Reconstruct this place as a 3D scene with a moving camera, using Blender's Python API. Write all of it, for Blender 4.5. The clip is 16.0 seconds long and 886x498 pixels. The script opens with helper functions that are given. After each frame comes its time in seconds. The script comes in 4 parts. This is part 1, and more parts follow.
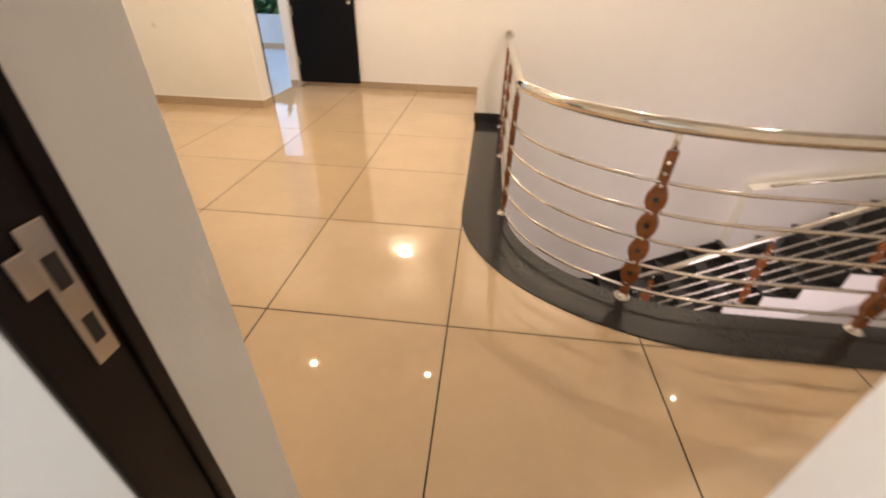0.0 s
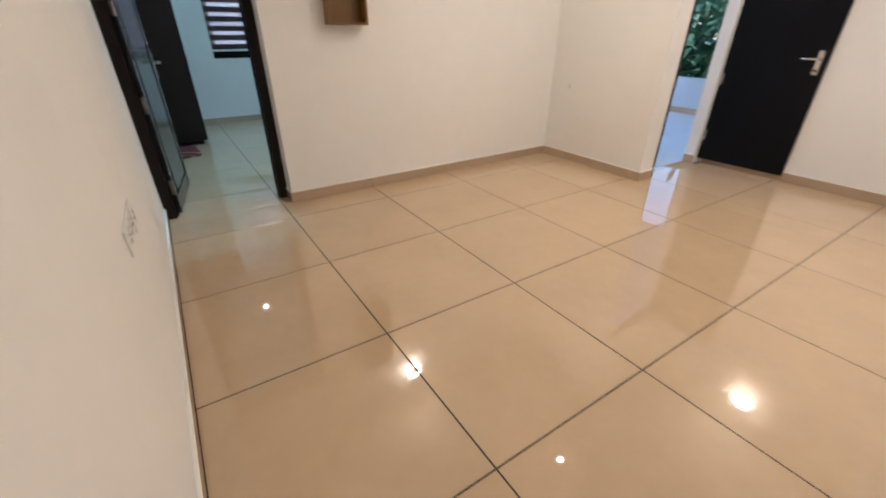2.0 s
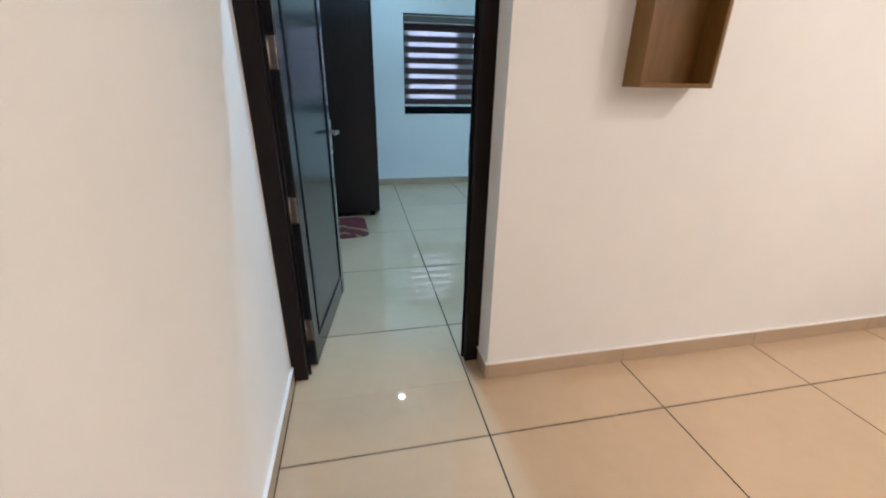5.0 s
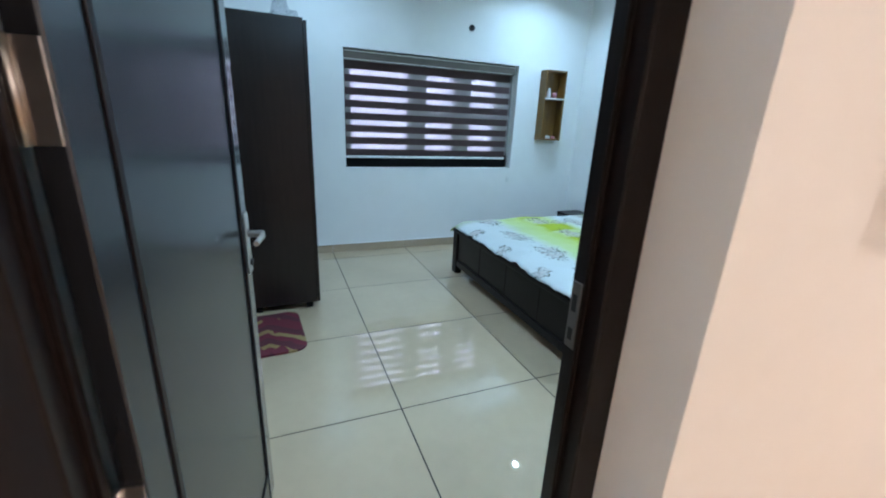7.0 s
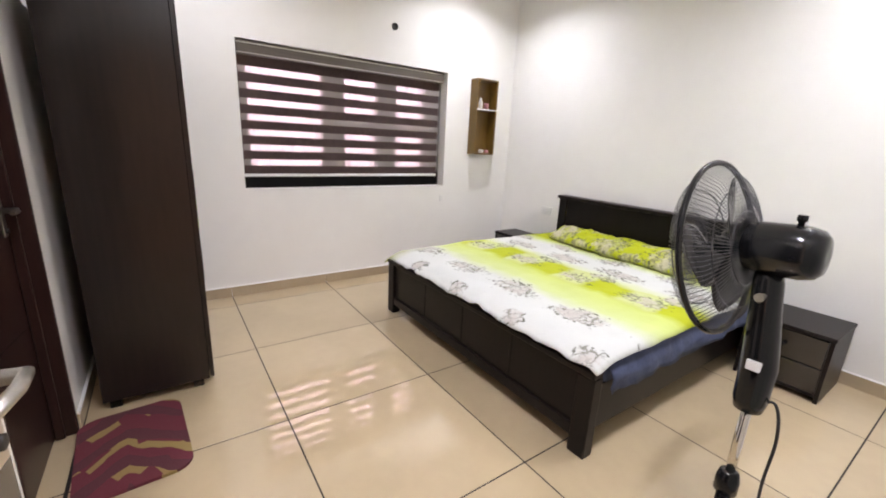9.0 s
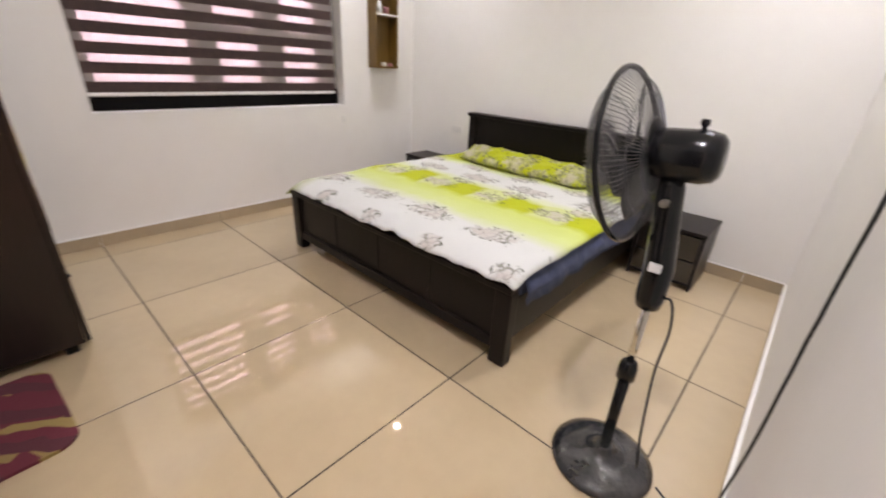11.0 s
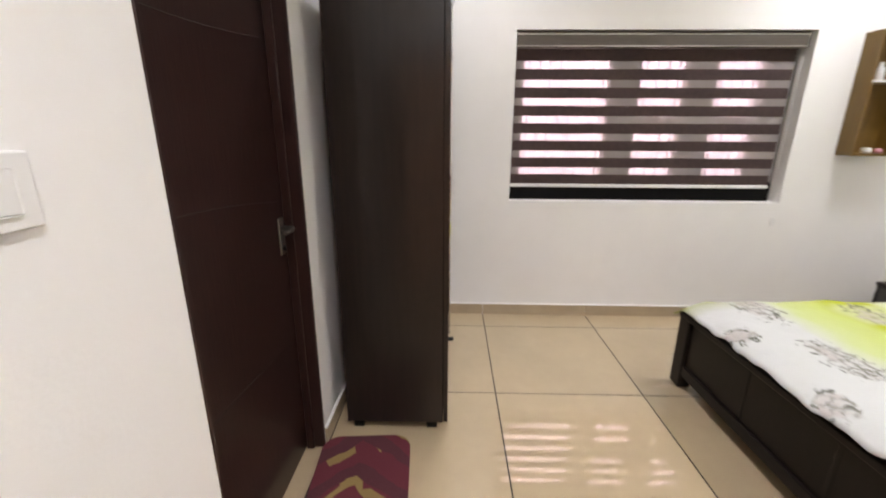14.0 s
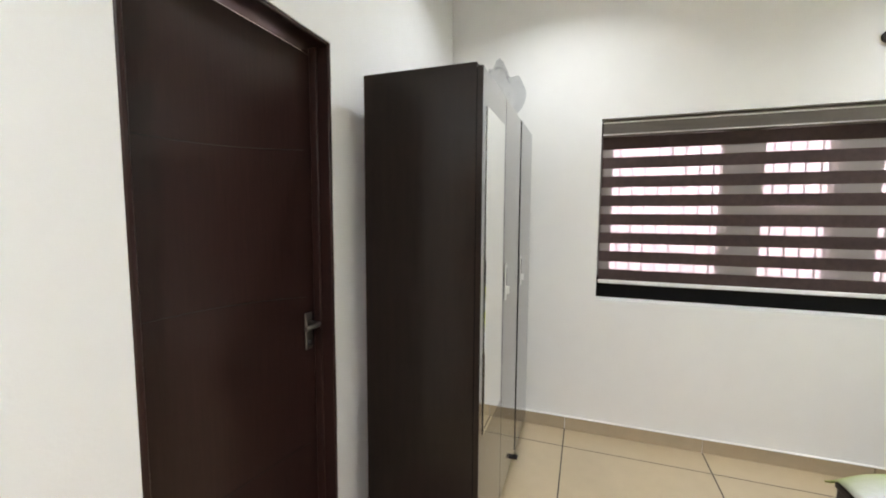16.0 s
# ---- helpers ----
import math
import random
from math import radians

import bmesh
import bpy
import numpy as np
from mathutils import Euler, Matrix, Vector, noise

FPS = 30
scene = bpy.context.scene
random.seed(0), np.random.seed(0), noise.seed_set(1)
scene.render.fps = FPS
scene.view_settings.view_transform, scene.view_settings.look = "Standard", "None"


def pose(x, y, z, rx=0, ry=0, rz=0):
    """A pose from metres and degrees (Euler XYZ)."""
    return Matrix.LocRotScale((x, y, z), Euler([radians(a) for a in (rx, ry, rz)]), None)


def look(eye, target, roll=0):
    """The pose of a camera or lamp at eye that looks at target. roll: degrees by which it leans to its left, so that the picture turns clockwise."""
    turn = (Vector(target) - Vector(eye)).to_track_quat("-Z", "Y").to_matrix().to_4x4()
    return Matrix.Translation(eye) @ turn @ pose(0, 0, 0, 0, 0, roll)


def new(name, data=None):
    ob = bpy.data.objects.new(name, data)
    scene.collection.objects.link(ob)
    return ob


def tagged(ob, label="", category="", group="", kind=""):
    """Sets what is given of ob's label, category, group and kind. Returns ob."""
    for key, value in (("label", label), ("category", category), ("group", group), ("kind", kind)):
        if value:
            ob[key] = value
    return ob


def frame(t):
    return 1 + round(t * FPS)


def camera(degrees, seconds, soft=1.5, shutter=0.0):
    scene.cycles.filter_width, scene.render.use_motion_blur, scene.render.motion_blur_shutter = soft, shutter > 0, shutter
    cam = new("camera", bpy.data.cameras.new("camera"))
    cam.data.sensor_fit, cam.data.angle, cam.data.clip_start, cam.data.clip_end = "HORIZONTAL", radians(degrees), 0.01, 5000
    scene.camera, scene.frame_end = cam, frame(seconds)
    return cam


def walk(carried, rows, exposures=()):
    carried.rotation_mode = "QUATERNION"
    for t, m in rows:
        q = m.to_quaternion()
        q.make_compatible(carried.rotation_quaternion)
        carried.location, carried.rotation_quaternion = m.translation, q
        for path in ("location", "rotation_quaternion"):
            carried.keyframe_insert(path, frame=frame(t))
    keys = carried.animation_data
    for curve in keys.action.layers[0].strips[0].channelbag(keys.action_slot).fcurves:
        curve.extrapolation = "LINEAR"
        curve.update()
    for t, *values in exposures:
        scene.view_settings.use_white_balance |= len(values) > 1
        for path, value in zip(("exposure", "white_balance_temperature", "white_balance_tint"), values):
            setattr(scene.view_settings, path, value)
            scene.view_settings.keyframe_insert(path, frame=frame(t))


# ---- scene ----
cam = camera(95.5, 16.0, soft=1.9, shutter=0.35)
PATH = [
    (0, (0.886, -1.23, 1.226), (0.732, 0.421, 0.106), 1.7),
    (0.5, (0.886, -0.99, 1.224), (0.354, 0.613, 0.152), 1.1),
    (1, (0.863, -0.823, 1.236), (-0.078, 0.605, 0.201), 0.1),
    (1.5, (0.754, -0.703, 1.234), (-0.504, 0.489, 0.237), -0.2),
    (2, (0.584, -0.596, 1.256), (-0.886, 0.371, 0.305), 0.2),
    (2.5, (0.386, -0.498, 1.268), (-1.234, 0.252, 0.367), 1.0),
    (3, (0.091, -0.401, 1.268), (-1.61, 0.185, 0.395), 1.8),
    (3.5, (-0.245, -0.374, 1.263), (-1.983, 0.098, 0.394), 1.2),
    (4, (-0.571, -0.399, 1.242), (-2.324, 0.031, 0.379), 1.2),
    (4.5, (-0.918, -0.421, 1.262), (-2.693, -0.016, 0.433), 1.4),
    (5, (-1.269, -0.446, 1.311), (-3.072, -0.063, 0.535), 1.0),
    (7.5, (-2.607, -0.495, 1.379), (-4.323, 0.383, 0.847), 3.3),
    (8, (-2.811, -0.432, 1.347), (-4.471, 0.572, 0.86), 3.6),
    (10.5, (-3.084, -0.362, 1.328), (-4.496, 0.867, 0.624), 2.6),
    (11, (-3.101, -0.311, 1.3), (-4.306, 1.05, 0.467), 3.2),
    (11.5, (-3.21, -0.131, 1.287), (-4.013, 1.514, 0.479), 4.5),
    (12, (-3.302, -0.063, 1.303), (-4.099, 1.616, 0.565), 3.5),
    (12.5, (-3.408, -0.15, 1.294), (-4.808, 1.095, 0.593), 0.6),
    (13, (-3.468, -0.254, 1.321), (-5.246, 0.399, 0.679), -0.6),
    (13.5, (-3.505, -0.28, 1.339), (-5.395, -0.051, 0.724), -1.1),
    (14, (-3.69, -0.25, 1.357), (-5.613, -0.292, 0.811), 0.3),
    (14.5, (-3.841, -0.121, 1.397), (-5.767, -0.469, 0.984), 0.5),
    (15, (-3.893, -0.01, 1.37), (-5.809, -0.516, 1.099), 0.6),
    (15.5, (-3.917, 0.068, 1.407), (-5.816, -0.535, 1.233), 0.3),
    (16, (-3.896, 0.089, 1.429), (-5.775, -0.575, 1.259), 0.3),
]
walk(cam, [(t, look(eye, target, roll)) for t, eye, target, roll in PATH], exposures=[(0, 1.52, 6950, 10), (0.5, 1.25, 6600, 10), (1, 1.18, 6300, 10), (1.5, 1.13, 6050, 10), (2.5, 1.19, 5700, 9), (3.5, 1.37, 5700, 10), (5, 1.54, 5550, 11), (7.5, 2.02, 5950, 20), (8, 2.38, 7150, 33), (10.5, 2.12, 10000, 51), (11.5, 2.03, 9800, 48), (12.5, 2.14, 9700, 47), (14, 2.27, 9700, 45), (15, 2.35, 9600, 42), (16, 2.33, 9300, 37)])

# ---- world, sun and lamps ----
world = bpy.data.worlds.new("world")
scene.world = world
world.use_nodes = True
wn = world.node_tree
sky = wn.nodes.new("ShaderNodeTexSky")
sky.sky_type, sky.sun_disc = "NISHITA", False
sky.sun_elevation, sky.sun_rotation = radians(48), radians(126)
wn.nodes["Background"].inputs["Strength"].default_value = 0.18
wn.links.new(sky.outputs[0], wn.nodes["Background"].inputs["Color"])
sun = new("sun", bpy.data.lights.new("sun", "SUN"))
sun.data.energy, sun.data.angle, sun.data.color = 1.2, radians(12), (1, 0.96, 0.9)
sun.matrix_world = look((22, -16, 30), (0, 0, 0))

CEIL = 3.0
WARM, COOL = (1.0, 0.83, 0.66), (0.49, 0.79, 1.0)


def lamp(x, y, z, watts, colour, size=0.055, spread=180):
    data = bpy.data.lights.new("lamp_glow", "AREA")
    data.shape, data.size, data.energy, data.color = "DISK", size, watts, colour
    data.spread = radians(spread)
    ob = new("lamp_glow", data)
    ob.matrix_world = pose(x, y, z)
    return ob


LANDING_LAMPS = [(-1.07, 2.08), (0.43, 2.09), (1.94, 2.1), (3.45, 2.12)]
# The east bedroom pair is unseen, guessed from the west pair's layout.
ROOM_LAMPS = [(-5.87, -0.04), (-5.95, 2.2), (-3.35, -0.04), (-3.4, 2.2)]
for p, watts in zip(LANDING_LAMPS, (10.6, 10.6, 9.6, 7)):
    lamp(*p, CEIL - 0.03, watts, WARM)
for p, watts in zip(ROOM_LAMPS, (3.2, 5.0, 8.0, 6.4)):
    lamp(*p, CEIL - 0.03, watts, COOL, spread=136)
# Unseen lamp of the start room, placed to brighten its wall beside the door.
lamp(-1.3, -1.95, CEIL - 0.03, 23, (0.78, 0.86, 1.0))
# Large soft lamp added unseen below the landing to brighten the stair wall.
stair_fill = lamp(3.7, 0.06, -0.95, 9, (1.0, 0.84, 0.96), 1.2)
stair_fill.matrix_world = look((3.7, 0.06, -0.95), (3.5, 3, -1.1))

# ---- materials ----


def material(name, colour, rough=0.5, metal=0.0, noise_amt=0.0, noise_scale=8.0, bump=0.0, bump_scale=40.0, coat=0.0, rough_var=0.0, colour2=None, stretch=None, obj_rand=0.0, spec=0.5):
    m = bpy.data.materials.new(name)
    m.use_nodes = True
    nt = m.node_tree
    b = nt.nodes["Principled BSDF"]
    b.inputs["Base Color"].default_value = (*colour, 1)
    b.inputs["Roughness"].default_value = rough
    b.inputs["Metallic"].default_value = metal
    b.inputs["Specular IOR Level"].default_value = spec
    b.inputs["Coat Weight"].default_value = coat
    b.inputs["Coat Roughness"].default_value = 0.08
    tc = nt.nodes.new("ShaderNodeTexCoord")
    mp = nt.nodes.new("ShaderNodeMapping")
    nt.links.new(tc.outputs["Object"], mp.inputs["Vector"])
    if stretch:
        mp.inputs["Scale"].default_value = stretch
    if noise_amt:
        n1 = nt.nodes.new("ShaderNodeTexNoise")
        n1.inputs["Scale"].default_value, n1.inputs["Detail"].default_value = noise_scale, 6
        nt.links.new(mp.outputs[0], n1.inputs["Vector"])
        n2 = nt.nodes.new("ShaderNodeTexNoise")
        n2.inputs["Scale"].default_value, n2.inputs["Detail"].default_value = noise_scale * 7, 4
        nt.links.new(mp.outputs[0], n2.inputs["Vector"])
        add = nt.nodes.new("ShaderNodeMath")
        add.operation = "MULTIPLY_ADD"
        nt.links.new(n2.outputs[0], add.inputs[0])
        add.inputs[1].default_value = 0.4
        nt.links.new(n1.outputs[0], add.inputs[2])
        ramp = nt.nodes.new("ShaderNodeMapRange")
        ramp.inputs[1].default_value, ramp.inputs[2].default_value = 0.45, 0.95
        nt.links.new(add.outputs[0], ramp.inputs[0])
        mix = nt.nodes.new("ShaderNodeMix")
        mix.data_type = "RGBA"
        c2 = colour2 or tuple(c * (1 - noise_amt) for c in colour)
        mix.inputs["A"].default_value, mix.inputs["B"].default_value = (*colour, 1), (*c2, 1)
        nt.links.new(ramp.outputs[0], mix.inputs["Factor"])
        out = mix.outputs["Result"]
        if obj_rand:
            info = nt.nodes.new("ShaderNodeObjectInfo")
            mr = nt.nodes.new("ShaderNodeMapRange")
            mr.inputs[3].default_value, mr.inputs[4].default_value = 1 - obj_rand, 1 + obj_rand
            nt.links.new(info.outputs["Random"], mr.inputs[0])
            hs = nt.nodes.new("ShaderNodeHueSaturation")
            nt.links.new(mr.outputs[0], hs.inputs["Value"])
            nt.links.new(out, hs.inputs["Color"])
            out = hs.outputs[0]
        nt.links.new(out, b.inputs["Base Color"])
        if rough_var:
            rr = nt.nodes.new("ShaderNodeMapRange")
            rr.inputs[1].default_value, rr.inputs[2].default_value = 0.4, 1.0
            rr.inputs[3].default_value, rr.inputs[4].default_value = rough - rough_var, rough + rough_var
            nt.links.new(add.outputs[0], rr.inputs[0])
            nt.links.new(rr.outputs[0], b.inputs["Roughness"])
    if bump:
        n3 = nt.nodes.new("ShaderNodeTexNoise")
        n3.inputs["Scale"].default_value, n3.inputs["Detail"].default_value = bump_scale, 5
        nt.links.new(mp.outputs[0], n3.inputs["Vector"])
        bp = nt.nodes.new("ShaderNodeBump")
        bp.inputs["Strength"].default_value, bp.inputs["Distance"].default_value = bump, 0.01
        nt.links.new(n3.outputs[0], bp.inputs["Height"])
        nt.links.new(bp.outputs[0], b.inputs["Normal"])
    return m


def glow(name, colour, strength):
    m = bpy.data.materials.new(name)
    m.use_nodes = True
    b = m.node_tree.nodes["Principled BSDF"]
    b.inputs["Base Color"].default_value = (*colour, 1)
    b.inputs["Emission Color"].default_value = (*colour, 1)
    b.inputs["Emission Strength"].default_value = strength
    return m


M_WALL = material("wall_paint", (0.87, 0.85, 0.815), 0.6, noise_amt=0.05, noise_scale=1.3, bump=0.06, bump_scale=90)
M_CEIL = material("ceiling_paint", (0.88, 0.87, 0.85), 0.7, noise_amt=0.04, noise_scale=1.0, bump=0.04, bump_scale=90)
M_TILE = material("polished_tile", (0.58, 0.427, 0.272), 0.009, noise_amt=0.10, noise_scale=2.2, rough_var=0.003, obj_rand=0.03)
M_TILE.node_tree.nodes["Principled BSDF"].inputs["IOR"].default_value = 1.85
M_GROUT = material("grout", (0.026, 0.02, 0.016), 0.85, noise_amt=0.3, noise_scale=20)
M_SKIRT = material("skirting_tile", (0.50, 0.375, 0.255), 0.2, noise_amt=0.12, noise_scale=3.0, obj_rand=0.04)
M_GRANITE = material("black_granite", (0.022, 0.021, 0.021), 0.14, noise_amt=0.3, noise_scale=90, colour2=(0.032, 0.030, 0.029))
M_STEEL = material("polished_steel", (0.78, 0.74, 0.68), 0.12, 1.0, noise_amt=0.12, noise_scale=14, rough_var=0.05)
M_CHROME = material("brushed_steel", (0.62, 0.58, 0.54), 0.28, 1.0, noise_amt=0.1, noise_scale=30)
M_WOOD_D = material("wenge_wood", (0.009, 0.006, 0.0055), 0.36, spec=0.16, noise_amt=0.3, noise_scale=5, bump=0.03, bump_scale=14, stretch=(14, 14, 1.0), colour2=(0.013, 0.008, 0.007), coat=0.02)
M_DOOR = material("red_brown_wood", (0.026, 0.0105, 0.009), 0.3, spec=0.22, noise_amt=0.5, noise_scale=5, bump=0.08, bump_scale=12, stretch=(16, 16, 1.0), colour2=(0.036, 0.0145, 0.012), coat=0.1)
M_BALUSTER = material("turned_wood", (0.31, 0.098, 0.026), 0.25, noise_amt=0.4, noise_scale=25, coat=0.4)
M_SHELF = material("walnut_board", (0.20, 0.098, 0.018), 0.4, noise_amt=0.28, noise_scale=6, stretch=(10, 10, 1))
M_PLASTIC = material("white_plastic", (0.80, 0.79, 0.76), 0.3, noise_amt=0.03, noise_scale=10)
M_BALDOOR = material("blue_black_door", (0.0055, 0.006, 0.008), 0.42, spec=0.12, noise_amt=0.3, noise_scale=5, stretch=(14, 14, 1.0))
M_STRIKE = material("dull_steel", (0.26, 0.24, 0.22), 0.42, 1.0, noise_amt=0.2, noise_scale=30)
M_BLACKP = material("black_plastic", (0.009, 0.009, 0.010), 0.16, spec=0.32, noise_amt=0.3, noise_scale=20, rough_var=0.05)
M_RUBBER = material("black_cable", (0.012, 0.012, 0.012), 0.45, noise_amt=0.2, noise_scale=40)
M_DARK = material("dark_socket", (0.02, 0.018, 0.016), 0.6)


# ---- mesh tools ----
def bx(bm, x0, x1, y0, y1, z0, z1, bevel=0.0, seg=1):
    vs = [bm.verts.new(p) for p in ((x0, y0, z0), (x1, y0, z0), (x1, y1, z0), (x0, y1, z0), (x0, y0, z1), (x1, y0, z1), (x1, y1, z1), (x0, y1, z1))]
    fs = [bm.faces.new([vs[i] for i in f]) for f in ((3, 2, 1, 0), (4, 5, 6, 7), (0, 1, 5, 4), (1, 2, 6, 5), (2, 3, 7, 6), (3, 0, 4, 7))]
    if bevel:
        es = list({e for f in fs for e in f.edges})
        bmesh.ops.bevel(bm, geom=es, offset=bevel, segments=seg, affect="EDGES", profile=0.5)
    return bm


def box(*a, **k):
    return bx(bmesh.new(), *a, **k)


def tube(bm, pts, r, seg=10, close=False):
    pts = [Vector(p) for p in pts]
    rs = r if isinstance(r, (list, tuple)) else [r] * len(pts)
    rings, n = [], len(pts)
    ref = None
    for i, p in enumerate(pts):
        if close:
            d = (pts[(i + 1) % n] - pts[i - 1]).normalized()
        else:
            d = (pts[min(i + 1, n - 1)] - pts[max(i - 1, 0)]).normalized()
        if ref is None:
            ref = d.orthogonal().normalized()
        ref = (ref - d * ref.dot(d)).normalized()
        s = d.cross(ref)
        rings.append([bm.verts.new(p + (ref * math.cos(a) + s * math.sin(a)) * rs[i]) for a in [2 * math.pi * j / seg for j in range(seg)]])
    m = n if close else n - 1
    for i in range(m):
        a, b = rings[i], rings[(i + 1) % n]
        for j in range(seg):
            f = bm.faces.new((a[j], a[(j + 1) % seg], b[(j + 1) % seg], b[j]))
            f.smooth = True
    if not close:
        bm.faces.new(rings[0][::-1])
        bm.faces.new(rings[-1])
    return bm


def lathe(bm, prof, seg=24, m=None):
    """prof: radius, height pairs, turned about z."""
    m = m or Matrix()
    rings = []
    for r, z in prof:
        rings.append([bm.verts.new(m @ Vector((r * math.cos(2 * math.pi * j / seg), r * math.sin(2 * math.pi * j / seg), z))) for j in range(seg)])
    for a, b in zip(rings, rings[1:]):
        for j in range(seg):
            f = bm.faces.new((a[j], a[(j + 1) % seg], b[(j + 1) % seg], b[j]))
            f.smooth = True
    bm.faces.new(rings[0][::-1])
    bm.faces.new(rings[-1])
    return bm


def prism(bm, poly, z0, z1):
    """An upright prism over a polygon that runs counter-clockwise."""
    lo = [bm.verts.new((x, y, z0)) for x, y in poly]
    hi = [bm.verts.new((x, y, z1)) for x, y in poly]
    bm.faces.new(lo[::-1])
    bm.faces.new(hi)
    for i in range(len(poly)):
        j = (i + 1) % len(poly)
        bm.faces.new((lo[i], lo[j], hi[j], hi[i]))
    return bm


def mesh_of(name, bm, mat):
    me = bpy.data.meshes.new(name)
    bmesh.ops.recalc_face_normals(bm, faces=bm.faces)
    bm.to_mesh(me)
    bm.free()
    me.materials.append(mat)
    return me


def part(name, bm, mat, parent=None, label="", m=None):
    ob = new(name, mesh_of(name, bm, mat))
    if parent:
        ob.parent = parent
    if m is not None:
        ob.matrix_basis = m
    if label:
        ob["label"] = label
    return ob


def thing(name, m, label, category, group="", kind=""):
    ob = new(name)
    ob.empty_display_size = 0.1
    ob.matrix_basis = m
    return tagged(ob, label, category, group, kind)


def structure(name, bm, mat, label, category):
    return tagged(part(name, bm, mat), label, category, kind="structure")


# ---- walls ----
T = 0.8
XW, XE = -6.62, -2.962     # bedroom west and east faces
XL = -2.725                # landing west face
YS, YN = -0.81, 3.0        # south and north faces
YA = 4.165                 # alcove north face
XS = 0.79                  # stair wall end
WX0, WX1, WZ0, WZ1 = 0.165, 2.10, 0.888, 2.022   # window opening along y and z


def wall(name, boxes, label="white painted plaster wall"):
    bm = bmesh.new()
    for b in boxes:
        bx(bm, *b)
    return structure(name, bm, M_WALL, label, "wall")


wall("wall_west", [(XW - 0.22, XW, YS - 0.2, WX0, 0, CEIL), (XW - 0.22, XW, WX1, YN + 0.2, 0, CEIL), (XW - 0.22, XW, WX0, WX1, 0, WZ0), (XW - 0.22, XW, WX0, WX1, WZ1, CEIL)], "white painted plaster wall with a wide window")
wall("wall_north_bedroom", [(XW, XE, YN, YN + 0.2, 0, CEIL)])
wall("wall_between", [(XE, XL, 0.085, YN + 0.2, 0, CEIL), (XE, XL, YS, 0.085, 2.10, CEIL)], "white painted plaster wall between bedroom and landing")
# south wall: bathroom door opening and the doorway that the walk begins in
BX0, BX1 = -5.195, -4.465
DX0, DX1 = 0.527, 1.455
SY = YS - 0.235
wall("wall_south", [(XW, BX0, SY, YS, 0, CEIL), (BX0, BX1, SY, YS, 2.05, CEIL), (BX1, DX0, SY, YS, 0, CEIL), (DX0, DX1, SY, YS, 2.1, CEIL), (DX1, 6.5, SY, YS, 0, CEIL)])
wall("wall_north_landing", [(XL, -1.49, YN, YN + 0.2, 0, CEIL)])
wall("wall_alcove", [(-1.64, XS, YA, YA + 0.2, 0, CEIL), (-1.64, -1.49, YN + 0.2, YA, 2.12, CEIL), (-1.64, -1.53, 4.05, YA, 0, CEIL)])
wall("wall_stair", [(XS, 6.5, 2.93, 4.365, -3.4, CEIL)], "tall white plaster wall beside the staircase")
wall("wall_east", [(6.5, 6.7, SY, 4.365, -3.4, CEIL)])
wall("wall_stair_lower", [(0.7, 0.9, 0.0, 2.93, -3.4, -0.2), (0.9, 6.5, -0.2, 0.0, -3.4, -0.2)])
wall("wall_start_room", [(-1.7, 3.2, -4.2, -4.0, 0, CEIL), (-1.9, -1.7, -4.2, SY, 0, CEIL), (3.2, 3.4, -4.2, SY, 0, CEIL)])
wall("wall_bath_closing", [(-5.6, -4.0, -1.5, -1.3, 0, CEIL)])
bm = bmesh.new()
bx(bm, XW - 0.22, XE, YS - 0.3, YN + 0.2, CEIL, CEIL + 0.15)
bx(bm, XE, 6.7, -4.2, YA + 0.2, CEIL, CEIL + 0.15)
structure("ceiling", bm, M_CEIL, "plain white plaster ceiling", "ceiling")

# ---- stair opening ----
CX, CY = 2.0, 1.0


def arc(a, b, n=28):
    """From the straight west side round to the south side of the stair opening."""
    return [(CX - a * math.cos(math.pi / 2 * i / n), CY - b * math.sin(math.pi / 2 * i / n)) for i in range(n + 1)]


outer, inner = arc(1.21, 1.015), arc(0.93, 0.76)
bm = bmesh.new()
o_side = [(CX - 1.21, 2.93)] + outer + [(5.6, CY - 1.015)]
i_side = [(CX - 0.93, 2.93)] + inner + [(5.6, CY - 0.76)]
z0, z1 = -0.06, 0.006
q = [[bm.verts.new((x, y, z)) for x, y in side] for side, z in ((o_side, z0), (o_side, z1), (i_side, z1), (i_side, z0))]
for a, b in ((0, 1), (1, 2), (2, 3), (3, 0)):
    for i in range(len(o_side) - 1):
        bm.faces.new((q[a][i], q[a][i + 1], q[b][i + 1], q[b][i]))
structure("granite_border", bm, M_GRANITE, "polished black granite border round the stair opening", "floor border")
bm = bmesh.new()
i2 = [(x, y) for x, y in i_side]
i3 = [(CX - 0.98, 2.93)] + arc(0.98, 0.81) + [(5.6, CY - 0.81)]
q = [[bm.verts.new((x, y, z)) for x, y in side] for side, z in ((i2, -0.06), (i2, -0.3), (i3, -0.3), (i3, -0.06))]
for a, b in ((0, 1), (1, 2), (2, 3), (3, 0)):
    for i in range(len(i2) - 1):
        bm.faces.new((q[a][i], q[a][i + 1], q[b][i + 1], q[b][i]))
structure("stair_opening_edge", bm, M_WALL, "white plastered slab edge of the stair opening", "wall")

# ---- fabrics and special materials ----


